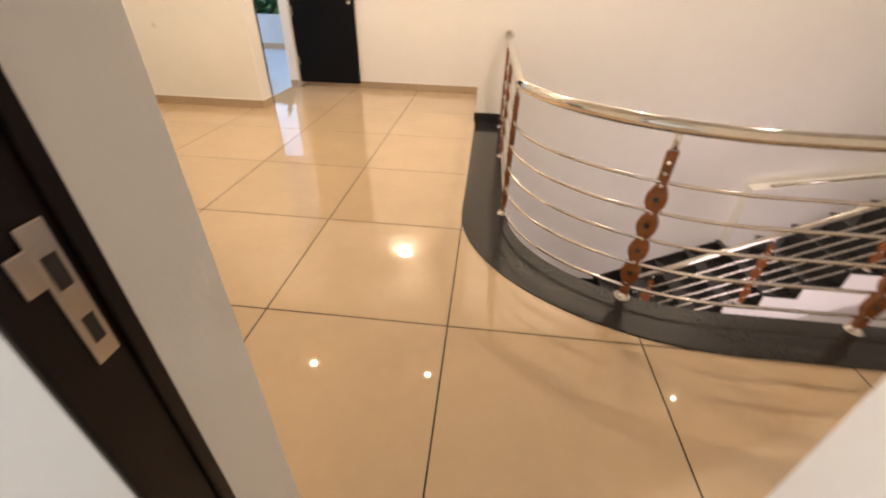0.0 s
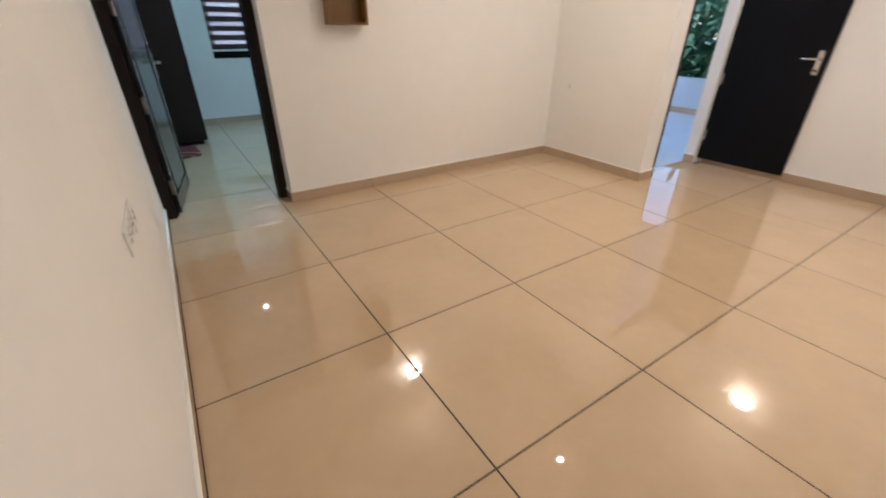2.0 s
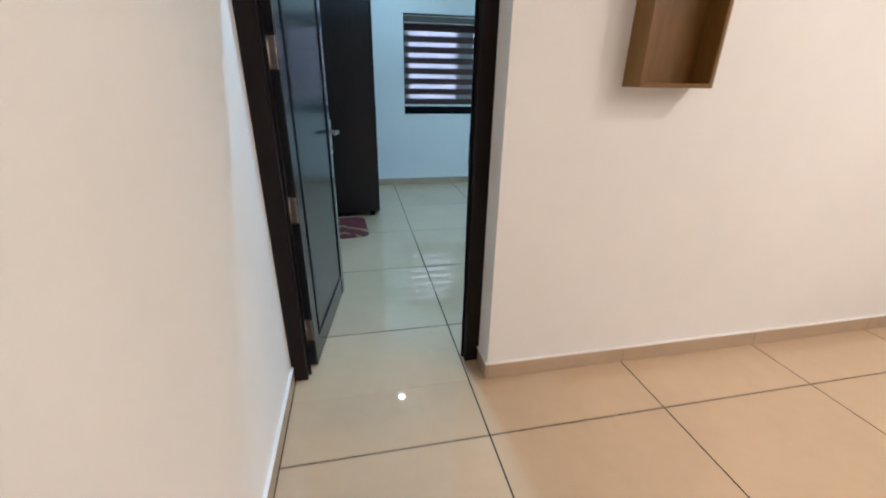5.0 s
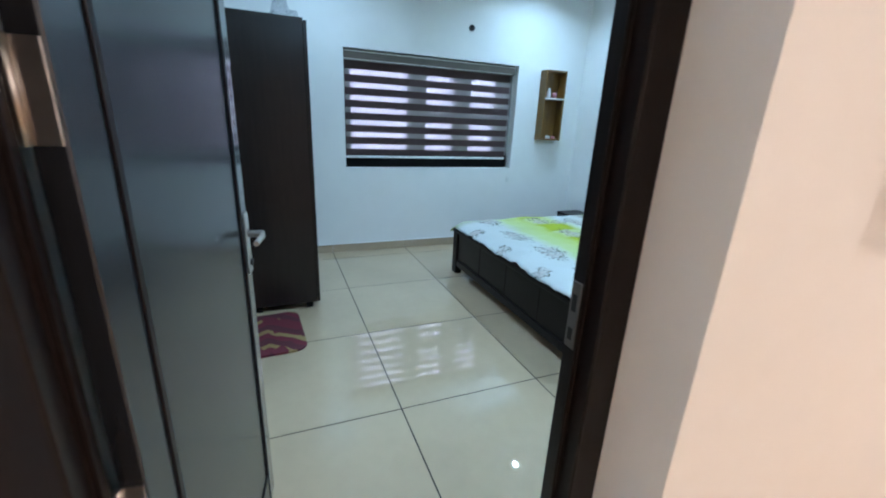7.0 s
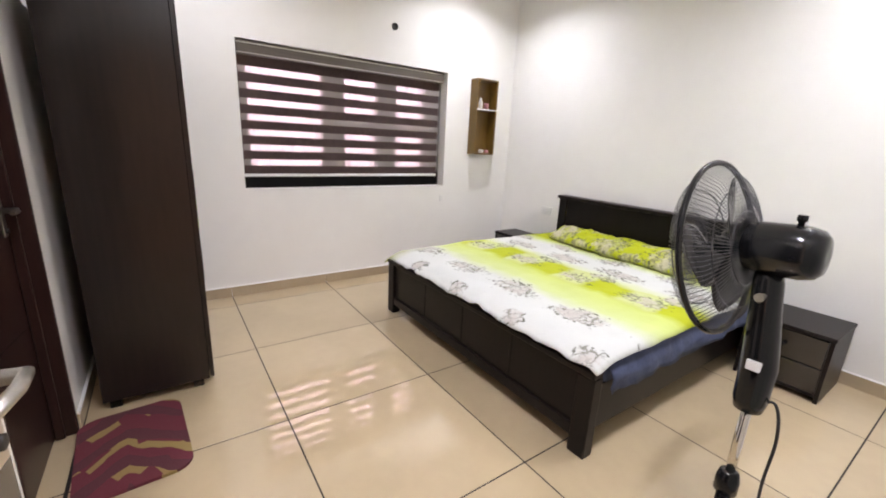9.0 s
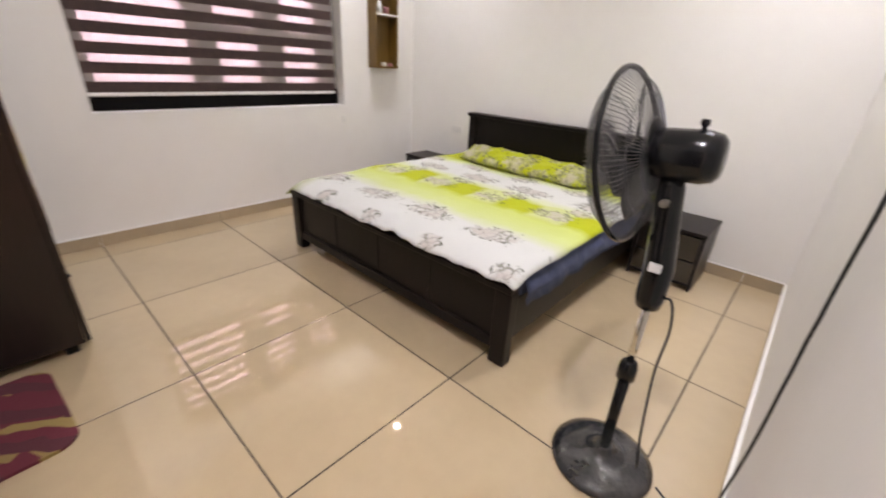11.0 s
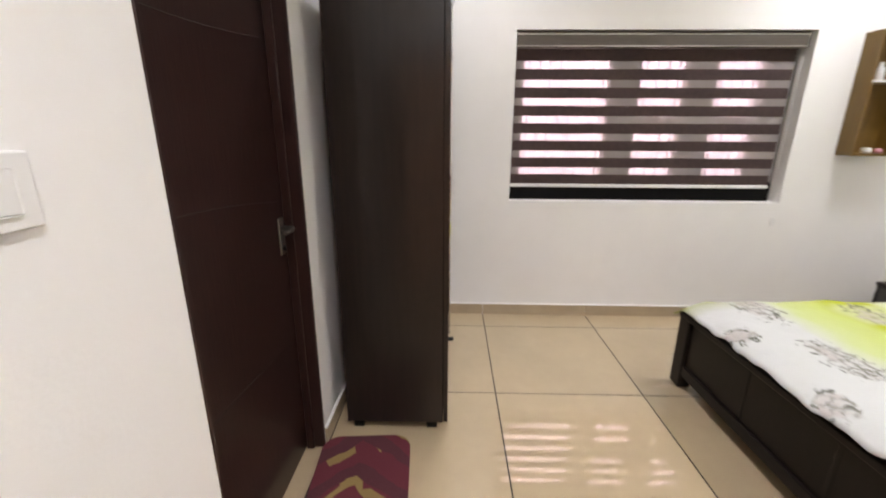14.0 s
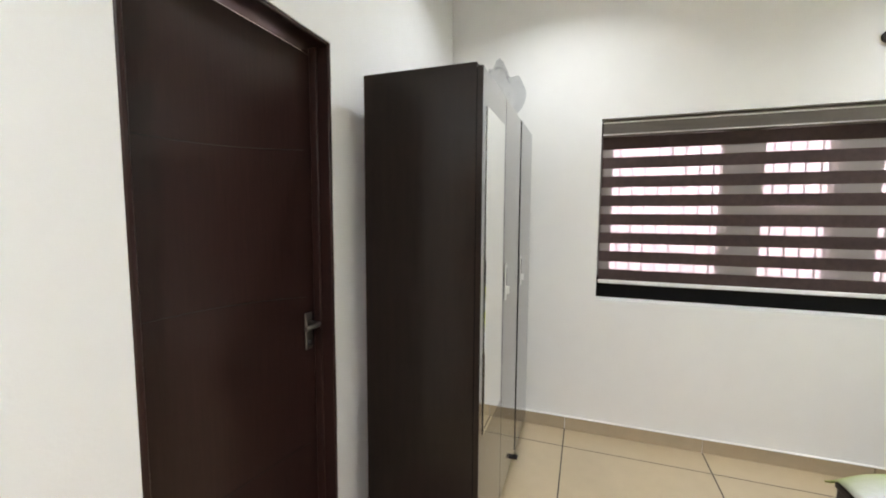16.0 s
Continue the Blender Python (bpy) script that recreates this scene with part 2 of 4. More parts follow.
def sheet_material(name, stops, rows):
    m = bpy.data.materials.new(name)
    m.use_nodes = True
    nt = m.node_tree
    N, L = nt.nodes.new, nt.links.new
    b = nt.nodes["Principled BSDF"]
    b.inputs["Roughness"].default_value = 0.85
    tc = N("ShaderNodeTexCoord")
    sep = N("ShaderNodeSeparateXYZ")

    def op(kind, a, b=0.0):
        n = N("ShaderNodeMath")
        n.operation = kind
        for k, v in enumerate((a, b)):
            if isinstance(v, (int, float)):
                n.inputs[k].default_value = v
            else:
                L(v, n.inputs[k])
        return n.outputs[0]

    wob = N("ShaderNodeTexNoise")
    wob.inputs["Scale"].default_value = 7
    L(tc.outputs["Object"], wob.inputs["Vector"])
    wmix = N("ShaderNodeVectorMath")
    wmix.operation = "MULTIPLY_ADD"
    L(wob.outputs["Color"], wmix.inputs[0])
    wmix.inputs[1].default_value = (0.09, 0.09, 0)
    L(tc.outputs["Object"], wmix.inputs[2])
    L(wmix.outputs[0], sep.inputs[0])
    mr = N("ShaderNodeMapRange")
    mr.inputs[2].default_value = 1.9
    L(sep.outputs["Y"], mr.inputs[0])
    ramp = N("ShaderNodeValToRGB")
    cr = ramp.color_ramp
    cr.elements[0].color, cr.elements[1].color = stops[0][1], stops[-1][1]
    for pos, col in stops[1:-1]:
        e = cr.elements.new(pos)
        e.color = col
    L(mr.outputs[0], ramp.inputs[0])
    # blocks of deeper and paler print across the lime band
    wave = N("ShaderNodeTexWave")
    wave.inputs["Scale"].default_value, wave.inputs["Distortion"].default_value = 0.6545, 0.4
    L(wmix.outputs[0], wave.inputs["Vector"])
    wr = N("ShaderNodeMapRange")
    wr.inputs[1].default_value, wr.inputs[2].default_value, wr.inputs[4].default_value = 0.44, 0.70, 0.85
    L(wave.outputs["Fac"], wr.inputs[0])
    mixb = N("ShaderNodeMix")
    mixb.data_type = "RGBA"
    mixb.inputs["B"].default_value = (0.56, 0.62, 0.30, 1)
    span = N("ShaderNodeMapRange")
    for k, x in enumerate((0.11, 0.17, 1, 0)):
        span.inputs[k + 1].default_value = x
    L(op("ABSOLUTE", op("SUBTRACT", sep.outputs["Y"], 0.88)), span.inputs[0])
    L(op("MULTIPLY", wr.outputs[0], span.outputs[0]), mixb.inputs["Factor"])
    L(ramp.outputs[0], mixb.inputs["A"])
    # flower clusters: rows of sprays across the bed
    near = None
    for row_y, shift, rx, ry in rows:
        fx = op("MULTIPLY", op("SUBTRACT", op("FRACT", op("ADD", op("DIVIDE", sep.outputs["X"], 0.48), shift)), 0.5), 0.48 / rx)
        fy = op("DIVIDE", op("SUBTRACT", sep.outputs["Y"], row_y), ry)
        dist = op("SQRT", op("ADD", op("MULTIPLY", fx, fx), op("MULTIPLY", fy, fy)))
        near = dist if near is None else op("MINIMUM", near, dist)
    fine = N("ShaderNodeTexNoise")
    fine.inputs["Scale"].default_value, fine.inputs["Detail"].default_value = 34, 3
    L(tc.outputs["Object"], fine.inputs["Vector"])
    ragged = op("ADD", near, op("MULTIPLY", op("SUBTRACT", fine.outputs["Fac"], 0.5), 1.25))

    def step(v, lo, hi, a, b):
        n = N("ShaderNodeMapRange")
        for k, x in enumerate((lo, hi, a, b)):
            n.inputs[k + 1].default_value = x
        L(v, n.inputs[0])
        return n.outputs[0]

    def over(under, colour, amount):
        n = N("ShaderNodeMix")
        n.data_type = "RGBA"
        n.inputs["B"].default_value = (*colour, 1)
        L(amount, n.inputs["Factor"]), L(under, n.inputs["A"])
        return n.outputs["Result"]

    jit = N("ShaderNodeVectorMath")
    jit.operation = "MULTIPLY_ADD"
    L(fine.outputs["Color"], jit.inputs[0])
    jit.inputs[1].default_value = (0.075, 0.075, 0)
    L(tc.outputs["Object"], jit.inputs[2])
    petal = N("ShaderNodeTexVoronoi")
    petal.voronoi_dimensions, petal.feature = "2D", "DISTANCE_TO_EDGE"
    petal.inputs["Scale"].default_value = 21
    L(jit.outputs[0], petal.inputs["Vector"])
    tone = N("ShaderNodeTexNoise")
    tone.inputs["Scale"].default_value = 13
    L(tc.outputs["Object"], tone.inputs["Vector"])
    inside = step(ragged, 0.72, 0.95, 1, 0)
    out = over(mixb.outputs["Result"], (0.52, 0.45, 0.41), op("MULTIPLY", inside, step(tone.outputs["Fac"], 0.36, 0.60, 0.18, 0.75)))
    lines = op("MULTIPLY", step(petal.outputs["Distance"], 0.02, 0.20, 1, 0), step(ragged, 0.85, 1.05, 1, 0))
    out = over(out, (0.13, 0.125, 0.085), op("MULTIPLY", lines, step(tone.outputs["Fac"], 0.42, 0.60, 0.85, 0.12)))
    # small dark leaves round the edge of each spray
    ring = op("MULTIPLY", step(ragged, 0.35, 0.75, 0, 1), step(ragged, 1.05, 1.3, 1, 0))
    leaf = N("ShaderNodeTexVoronoi")
    leaf.voronoi_dimensions = "2D"
    leaf.inputs["Scale"].default_value = 34
    L(jit.outputs[0], leaf.inputs["Vector"])
    pick = N("ShaderNodeSeparateColor")
    L(leaf.outputs["Color"], pick.inputs[0])
    spots = op("MULTIPLY", step(leaf.outputs["Distance"], 0.30, 0.42, 1, 0), op("GREATER_THAN", pick.outputs[0], 0.62))
    out = over(out, (0.06, 0.07, 0.04), op("MULTIPLY", op("MULTIPLY", spots, ring), 0.85))
    corner = op("MULTIPLY", step(sep.outputs["X"], -0.90, -0.75, 0.95, 0), step(sep.outputs["Y"], 0.14, 0.40, 1, 0))
    out = over(out, (0.29, 0.33, 0.05), corner)
    L(out, b.inputs["Base Color"])
    weave = N("ShaderNodeTexNoise")
    weave.inputs["Scale"].default_value = 22
    L(tc.outputs["Object"], weave.inputs["Vector"])
    bp = N("ShaderNodeBump")
    bp.inputs["Strength"].default_value, bp.inputs["Distance"].default_value = 0.35, 0.012
    L(weave.outputs["Fac"], bp.inputs["Height"]), L(bp.outputs[0], b.inputs["Normal"])
    return m


def sheer_material():
    m = bpy.data.materials.new("sheer_mesh")
    m.use_nodes = True
    nt = m.node_tree
    nt.nodes.clear()
    out, mix = nt.nodes.new("ShaderNodeOutputMaterial"), nt.nodes.new("ShaderNodeMixShader")
    tr, di = nt.nodes.new("ShaderNodeBsdfTransparent"), nt.nodes.new("ShaderNodeBsdfDiffuse")
    di.inputs["Color"].default_value = (0.46, 0.40, 0.38, 1)
    mix.inputs[0].default_value = 0.45
    nt.links.new(tr.outputs[0], mix.inputs[1]), nt.links.new(di.outputs[0], mix.inputs[2]), nt.links.new(mix.outputs[0], out.inputs[0])
    return m


def clear_material(name, tint, gloss):
    m = bpy.data.materials.new(name)
    m.use_nodes = True
    nt = m.node_tree
    nt.nodes.clear()
    out, mix = nt.nodes.new("ShaderNodeOutputMaterial"), nt.nodes.new("ShaderNodeMixShader")
    tr, gl = nt.nodes.new("ShaderNodeBsdfTransparent"), nt.nodes.new("ShaderNodeBsdfGlossy")
    tr.inputs["Color"].default_value = (*tint, 1)
    gl.inputs["Roughness"].default_value = 0.08
    mix.inputs[0].default_value = gloss
    nt.links.new(tr.outputs[0], mix.inputs[1]), nt.links.new(gl.outputs[0], mix.inputs[2]), nt.links.new(mix.outputs[0], out.inputs[0])
    return m


def mat_rug():
    m = bpy.data.materials.new("woven_pile")
    m.use_nodes = True
    nt = m.node_tree
    N, L = nt.nodes.new, nt.links.new
    b = nt.nodes["Principled BSDF"]
    b.inputs["Roughness"].default_value = 0.95
    tc, sep, vo, wob = N("ShaderNodeTexCoord"), N("ShaderNodeSeparateXYZ"), N("ShaderNodeTexVoronoi"), N("ShaderNodeTexNoise")
    L(tc.outputs["Object"], sep.inputs[0])

    def op(kind, a, b=0.0):
        n = N("ShaderNodeMath")
        n.operation = kind
        for k, v in enumerate((a, b)):
            if isinstance(v, (int, float)):
                n.inputs[k].default_value = v
            else:
                L(v, n.inputs[k])
        return n.outputs[0]

    # broken chevrons that point along the mat, each cut into leaf-like pieces
    wob.inputs["Scale"].default_value = 7
    L(tc.outputs["Object"], wob.inputs["Vector"])
    vo.voronoi_dimensions = "2D"
    vo.inputs["Scale"].default_value = 9
    L(tc.outputs["Object"], vo.inputs["Vector"])
    pick = N("ShaderNodeSeparateColor")
    L(vo.outputs["Color"], pick.inputs[0])
    side = op("ABSOLUTE", op("ADD", sep.outputs["Y"], 0.02))
    run = op("SUBTRACT", op("DIVIDE", sep.outputs["X"], 0.20), op("DIVIDE", side, 0.24))
    zig = op("FRACT", op("ADD", run, op("MULTIPLY", wob.outputs["Fac"], 0.55)))
    tan = op("MULTIPLY", op("LESS_THAN", zig, 0.30), op("GREATER_THAN", pick.outputs[0], 0.42))
    zone = op("ADD", op("MULTIPLY", op("GREATER_THAN", zig, 0.62), 0.35), op("MULTIPLY", tan, 0.8))
    ramp = N("ShaderNodeValToRGB")
    cr = ramp.color_ramp
    cr.interpolation = "CONSTANT"
    cr.elements[0].color = (0.17, 0.024, 0.036, 1)
    cr.elements[1].position, cr.elements[1].color = 0.70, (0.32, 0.21, 0.075, 1)
    e = cr.elements.new(0.3)
    e.color = (0.115, 0.026, 0.034, 1)
    L(zone, ramp.inputs[0])
    L(ramp.outputs[0], b.inputs["Base Color"])
    no, bp = N("ShaderNodeTexNoise"), N("ShaderNodeBump")
    no.inputs["Scale"].default_value = 160
    bp.inputs["Strength"].default_value, bp.inputs["Distance"].default_value = 0.8, 0.006
    L(tc.outputs["Object"], no.inputs["Vector"]), L(no.outputs["Fac"], bp.inputs["Height"]), L(bp.outputs[0], b.inputs["Normal"])
    return m


WHITE, PALE, LIME = (0.62, 0.63, 0.60, 1), (0.55, 0.63, 0.27, 1), (0.41, 0.46, 0.006, 1)
M_SHEET = sheet_material("printed_cotton", ((0.0, WHITE), (0.20, WHITE), (0.27, PALE), (0.37, (0.52, 0.61, 0.17, 1)), (0.41, LIME), (0.52, LIME), (0.55, (0.58, 0.63, 0.36, 1)), (0.60, WHITE), (0.74, WHITE), (0.80, PALE), (0.86, LIME), (1.0, LIME)),
                         ((0.34, 0.1, 0.155, 0.095), (0.08, 0.55, 0.075, 0.06), (0.87, 0.0, 0.145, 0.085), (1.20, 0.75, 0.15, 0.085), (1.03, 0.8, 0.09, 0.06), (1.45, 0.2, 0.12, 0.075)))
M_PILLOW = sheet_material("printed_pillow_cotton", ((0.0, LIME), (0.3, LIME), (0.6, LIME), (1.0, PALE)), ((-0.02, 0.4, 0.15, 0.17), (-0.15, 0.9, 0.10, 0.06), (0.13, 0.9, 0.08, 0.06)))
M_SHEER = sheer_material()
M_GLASS = clear_material("window_glass", (0.92, 0.95, 0.95), 0.06)
M_FILM = clear_material("clear_film", (0.86, 0.87, 0.88), 0.16)
M_RUG = mat_rug()
M_BLIND = material("blind_fabric", (0.066, 0.034, 0.031), 0.8, noise_amt=0.3, noise_scale=30, bump=0.2, bump_scale=300)
M_CASSETTE = material("cassette_fabric", (0.12, 0.095, 0.075), 0.45, noise_amt=0.3, noise_scale=6, stretch=(1, 1, 12))
M_MATTRESS = material("blue_ticking", (0.058, 0.085, 0.16), 0.8, noise_amt=0.4, noise_scale=12, bump=0.4, bump_scale=25)
M_MIRROR = material("mirror_silver", (0.86, 0.87, 0.85), 0.015, 1.0)
M_WARDROBE = material("wardrobe_laminate", (0.019, 0.0125, 0.0105), 0.26, spec=0.22, noise_amt=0.2, noise_scale=4, stretch=(10, 10, 1), colour2=(0.024, 0.0155, 0.013), coat=0.1)
M_BEDDOOR = material("bedroom_door_laminate", (0.019, 0.021, 0.025), 0.22, spec=0.5, noise_amt=0.2, noise_scale=4, stretch=(10, 10, 1), coat=0.1)
# Paler than the door: light reflected near its edge is put into the colour.
M_STILE = material("sheen_stile", (0.055, 0.055, 0.057), 0.2, noise_amt=0.2, noise_scale=4, stretch=(10, 10, 1), coat=0.6)
M_WARDFRONT = material("gloss_laminate", (0.014, 0.0095, 0.009), 0.12, noise_amt=0.4, noise_scale=4, stretch=(14, 14, 1), coat=0.8)
M_WINFRAME = material("dark_window_frame", (0.006, 0.0055, 0.0055), 0.5, spec=0.1, noise_amt=0.3, noise_scale=8)
# Mullions are lighter than the frame: backlight is put into their grey.
M_SASH = material("backlit_sash_grey", (0.24, 0.22, 0.21), 0.5, noise_amt=0.2, noise_scale=8)
# Pale tone imitates light reflected along the edge of the bedroom door.
M_LIP = material("pale_door_lipping", (0.40, 0.40, 0.40), 0.4, noise_amt=0.2, noise_scale=8)
M_GRILLE = material("painted_grille", (0.16, 0.16, 0.18), 0.5, noise_amt=0.2, noise_scale=20)
M_PINK = material("pink_plastic", (0.62, 0.25, 0.28), 0.4, noise_amt=0.2, noise_scale=20)
M_OUT = glow("outside_daylight", (0.89, 0.83, 1.0), 0.44)
# stands in for hazy sky above a pale house wall across the yard
nt = M_OUT.node_tree
geo, sep = nt.nodes.new("ShaderNodeNewGeometry"), nt.nodes.new("ShaderNodeSeparateXYZ")
# Upper glow is raised to strengthen the window's reflection in the floor.
rise = nt.nodes.new("ShaderNodeMapRange")
for k, v in enumerate((2.3, 2.95, 0.30, 1.9)):
    rise.inputs[k + 1].default_value = v
nt.links.new(geo.outputs["Position"], sep.inputs[0]), nt.links.new(sep.outputs["Z"], rise.inputs[0])
nt.links.new(rise.outputs[0], nt.nodes["Principled BSDF"].inputs["Emission Strength"])
M_SCONCE = glow("sconce_diffuser", (1.0, 0.83, 0.64), 58.0)
M_BALCF = material("balcony_tile", (0.60, 0.68, 0.74), 0.45, noise_amt=0.1, noise_scale=2)
M_BALC = material("balcony_paint", (0.62, 0.70, 0.74), 0.7, noise_amt=0.15, noise_scale=2)
M_LEAF = material("palm_leaf", (0.11, 0.24, 0.14), 0.45, noise_amt=0.5, noise_scale=6)
M_SMOKE = material("fan_blade_plastic", (0.055, 0.052, 0.050), 0.18, noise_amt=0.2, noise_scale=9)
# Paler grey marbling paints the wrap's shimmer into the black.
M_WRAP = material("wrapped_black_plastic", (0.012, 0.012, 0.013), 0.13, noise_amt=0.9, noise_scale=9, colour2=(0.05, 0.05, 0.051), rough_var=0.06, bump=0.85, bump_scale=17, coat=0.6)
M_WIRE = material("grey_wire", (0.085, 0.085, 0.09), 0.35, 0.4, noise_amt=0.2, noise_scale=20)


# ---- doors and frames ----
def handle_set(parent, x, y, z, side, reach, mat=None, half=0.095):
    """A lever on a long plate on a face that looks along y; side: +1 or -1, reach: the lever's run along x."""
    mat = mat or M_CHROME
    y1 = y + side * 0.008
    p = part("handle", box(x - 0.02, x + 0.02, min(y, y1), max(y, y1), z - half, z + half, bevel=0.003), mat, parent, "brushed steel lever handle")
    bm = bmesh.new()
    tube(bm, [(x, y1, z + 0.03), (x, y1 + side * 0.04, z + 0.03), (x + reach * 0.3, y1 + side * 0.045, z + 0.03), (x + reach, y1 + side * 0.042, z + 0.03)], [0.011, 0.011, 0.009, 0.008], 10)
    part("lever", bm, mat, p)
    bm = bmesh.new()
    lathe(bm, [(0.011, 0), (0.011, 0.006), (0.004, 0.007)], 14, pose(x, y1, z - half * 0.63, -90 * side, 0, 0))
    part("key_escutcheon", bm, M_DARK, p)


def door_frame(name, m, w, h, d, label, mat, jamb=0.065, stops=True):
    """Origin at the floor in one corner: the opening runs along +x, the depth along +y."""
    f = thing(name, m, label, "door frame", kind="structure")
    part("jamb", box(0, jamb, 0, d, 0, h, bevel=0.004), mat, f)
    part("jamb", box(w - jamb, w, 0, d, 0, h, bevel=0.004), mat, f)
    part("head", box(jamb + 0.001, w - jamb - 0.001, 0.001, d - 0.001, h - jamb, h, bevel=0.004), mat, f)
    if not stops:
        return f
    part("stop", box(jamb, jamb + 0.012, 0.04, d - 0.045, 0, h - jamb, bevel=0.003), mat, f)
    part("stop", box(w - jamb - 0.012, w - jamb, 0.04, d - 0.045, 0, h - jamb, bevel=0.003), mat, f)
    return f


# bedroom doorway: opening along y from the south wall to the reveal
fr = door_frame("door_frame_bedroom", pose(-2.862, YS, 0, 0, 0, 90), 0.895, 2.10, 0.088, "dark-stained wooden door frame of the bedroom", M_WOOD_D, 0.068)
part("strike_plate", box(0.8225, 0.827, 0.054, 0.080, 0.968, 1.105, bevel=0.001), M_STRIKE, fr, "steel strike plate")
part("strike_hole", box(0.8217, 0.8224, 0.061, 0.073, 0.985, 1.01), M_DARK, fr)
part("strike_hole", box(0.8217, 0.8224, 0.061, 0.073, 1.045, 1.08), M_DARK, fr)


def bedroom_door():
    d = thing("door_bedroom", pose(-2.957, -0.705, 0, 0, 0, 171.9), "dark bedroom door standing open with steel lever handle", "door", kind="structure")
    w, t, h = 0.78, 0.036, 2.02
    part("leaf", box(0, w, 0, t, 0.008, h, bevel=0.003), M_BEDDOOR, d)
    part("edge_moulding", box(w - 0.0848, w - 0.068, -0.006, 0.0, 0.12, h - 0.1, bevel=0.002), M_WOOD_D, d)
    part("lock_stile", box(w - 0.064, w - 0.001, -0.003, 0.0, 0.01, h - 0.002, bevel=0.001), M_STILE, d, "glossy outer stile, its grey lightened to imitate reflected light")
    handle_set(d, w - 0.036, -0.003, 1.0, -1, -0.11)
    handle_set(d, w - 0.055, t, 1.0, 1, -0.11)
    part("edge_lipping", box(w, w + 0.001, 0.002, t - 0.002, 0.012, h - 0.004), M_LIP, d, "door edge strip, its pale tone copied from reflected light")
    part("lock_plate", box(w + 0.001, w + 0.003, 0.008, t - 0.008, 0.88, 1.12), M_CHROME, d)
    for z in (0.21, 0.80, 1.39, 1.93):
        hg = part("hinge", box(-0.0025, -0.0002, 0.003, t - 0.004, z - 0.055, z + 0.055, bevel=0.0008), M_CHROME, d, "pale steel hinge leaf")
        bm = bmesh.new()
        tube(bm, [(-0.006, t - 0.001, z - 0.056), (-0.006, t - 0.001, z + 0.056)], 0.005, 10)
        part("knuckle", bm, M_CHROME, hg)
    for a, b, c, e in ((0.085, w - 0.085, 0.13, 0.145), (0.085, w - 0.085, h - 0.115, h - 0.10), (0.085, 0.10, 0.1455, h - 0.1155)):
        part("panel_groove", box(a, b, -0.004, 0.0, c, e, bevel=0.001), M_WOOD_D, d)


bedroom_door()

# bathroom door, shut, set back in the south wall
fr = door_frame("door_frame_bathroom", pose(BX0 + 0.001, YS - 0.115, 0), BX1 - BX0 - 0.002, 2.049, 0.117, "red-brown wooden door frame", M_DOOR, 0.018)
d = thing("door_bathroom", pose(BX0 + 0.020, YS - 0.112, 0), "shut red-brown wooden door with fine curved grooves", "door", kind="structure")
w = BX1 - BX0 - 0.040
part("leaf", box(0, w, 0, 0.036, 0.012, 2.01, bevel=0.003), M_DOOR, d)
for z, bow in ((0.55, 0.05), (1.12, 0.05), (1.66, -0.05)):
    bm = bmesh.new()
    tube(bm, [(0.05 + (w - 0.1) * i / 12, 0.0361, z + bow * math.sin(math.pi * i / 24)) for i in range(13)], 0.0014, 5)
    part("groove", bm, M_DARK, d)
handle_set(d, 0.046, 0.036, 0.99, 1, 0.075, M_STRIKE, 0.07)

# doorway where the walk begins
fr = door_frame("door_frame_start", pose(DX0 + 0.001, SY - 0.005, 0), DX1 - DX0 - 0.002, 2.099, 0.090, "dark-stained wooden door frame with a steel strike plate", M_WOOD_D, 0.014, False)
part("rebate_stop", box(0.0142, 0.021, 0.070, 0.089, 0, 2.08, bevel=0.002), M_WOOD_D, fr)
bm = bmesh.new()
bx(bm, 0.014, 0.017, 0.038, 0.062, 0.914, 1.062, bevel=0.001)
bx(bm, 0.014, 0.0175, 0.021, 0.039, 1.008, 1.045, bevel=0.001)
part("strike_plate", bm, M_CHROME, fr, "brushed steel strike plate with lip")
part("strike_hole", box(0.0172, 0.0178, 0.044, 0.056, 0.937, 0.967), M_DARK, fr)
part("strike_hole", box(0.0174, 0.018, 0.043, 0.056, 1.0, 1.033), M_DARK, fr)

# balcony doorway and its open leaf
fr = thing("door_frame_balcony", pose(-1.56, YN + 0.2, 0), "thin dark frame of the balcony doorway", "door frame", kind="structure")
part("jamb", box(-0.03, 0.074, 0.001, 0.032, 0, 2.11, bevel=0.003), M_WOOD_D, fr)
part("head", box(-0.06, 0.0, 0.031, 0.88, 2.07, 2.118, bevel=0.003), M_WOOD_D, fr)
d = thing("door_balcony", pose(-1.53, 4.105, 0, 0, 0, 1.5), "near-black wooden balcony door standing wide open", "door", kind="structure")
part("leaf", box(0, 0.78, 0, 0.036, 0.055, 2.06, bevel=0.003), M_BALDOOR, d)
handle_set(d, 0.72, 0.0, 1.03, -1, -0.12, M_STEEL)
for z in (0.3, 0.85, 1.7):
    part("hinge", box(0.01, 0.025, -0.003, 0.0, z - 0.05, z + 0.05), M_CHROME, d)


# ---- window and blind ----
win = thing("window_1", pose(XW - 0.15, WX0, WZ0), "wide dark-framed window with three sashes and a steel grille", "window", kind="structure")
WW, WH = WX1 - WX0, WZ1 - WZ0
part("frame_sill", box(-0.06, 0.04, 0.001, WW - 0.001, 0.001, 0.145, bevel=0.003), M_WINFRAME, win)
part("frame_head", box(-0.06, 0.04, 0.001, WW - 0.001, WH - 0.09, WH - 0.001, bevel=0.003), M_WINFRAME, win)
panes = [(0.08, 0.69), (0.89, 1.22), (1.42, 1.75)]
edges = [0.001] + [v for p in panes for v in p] + [WW - 0.001]
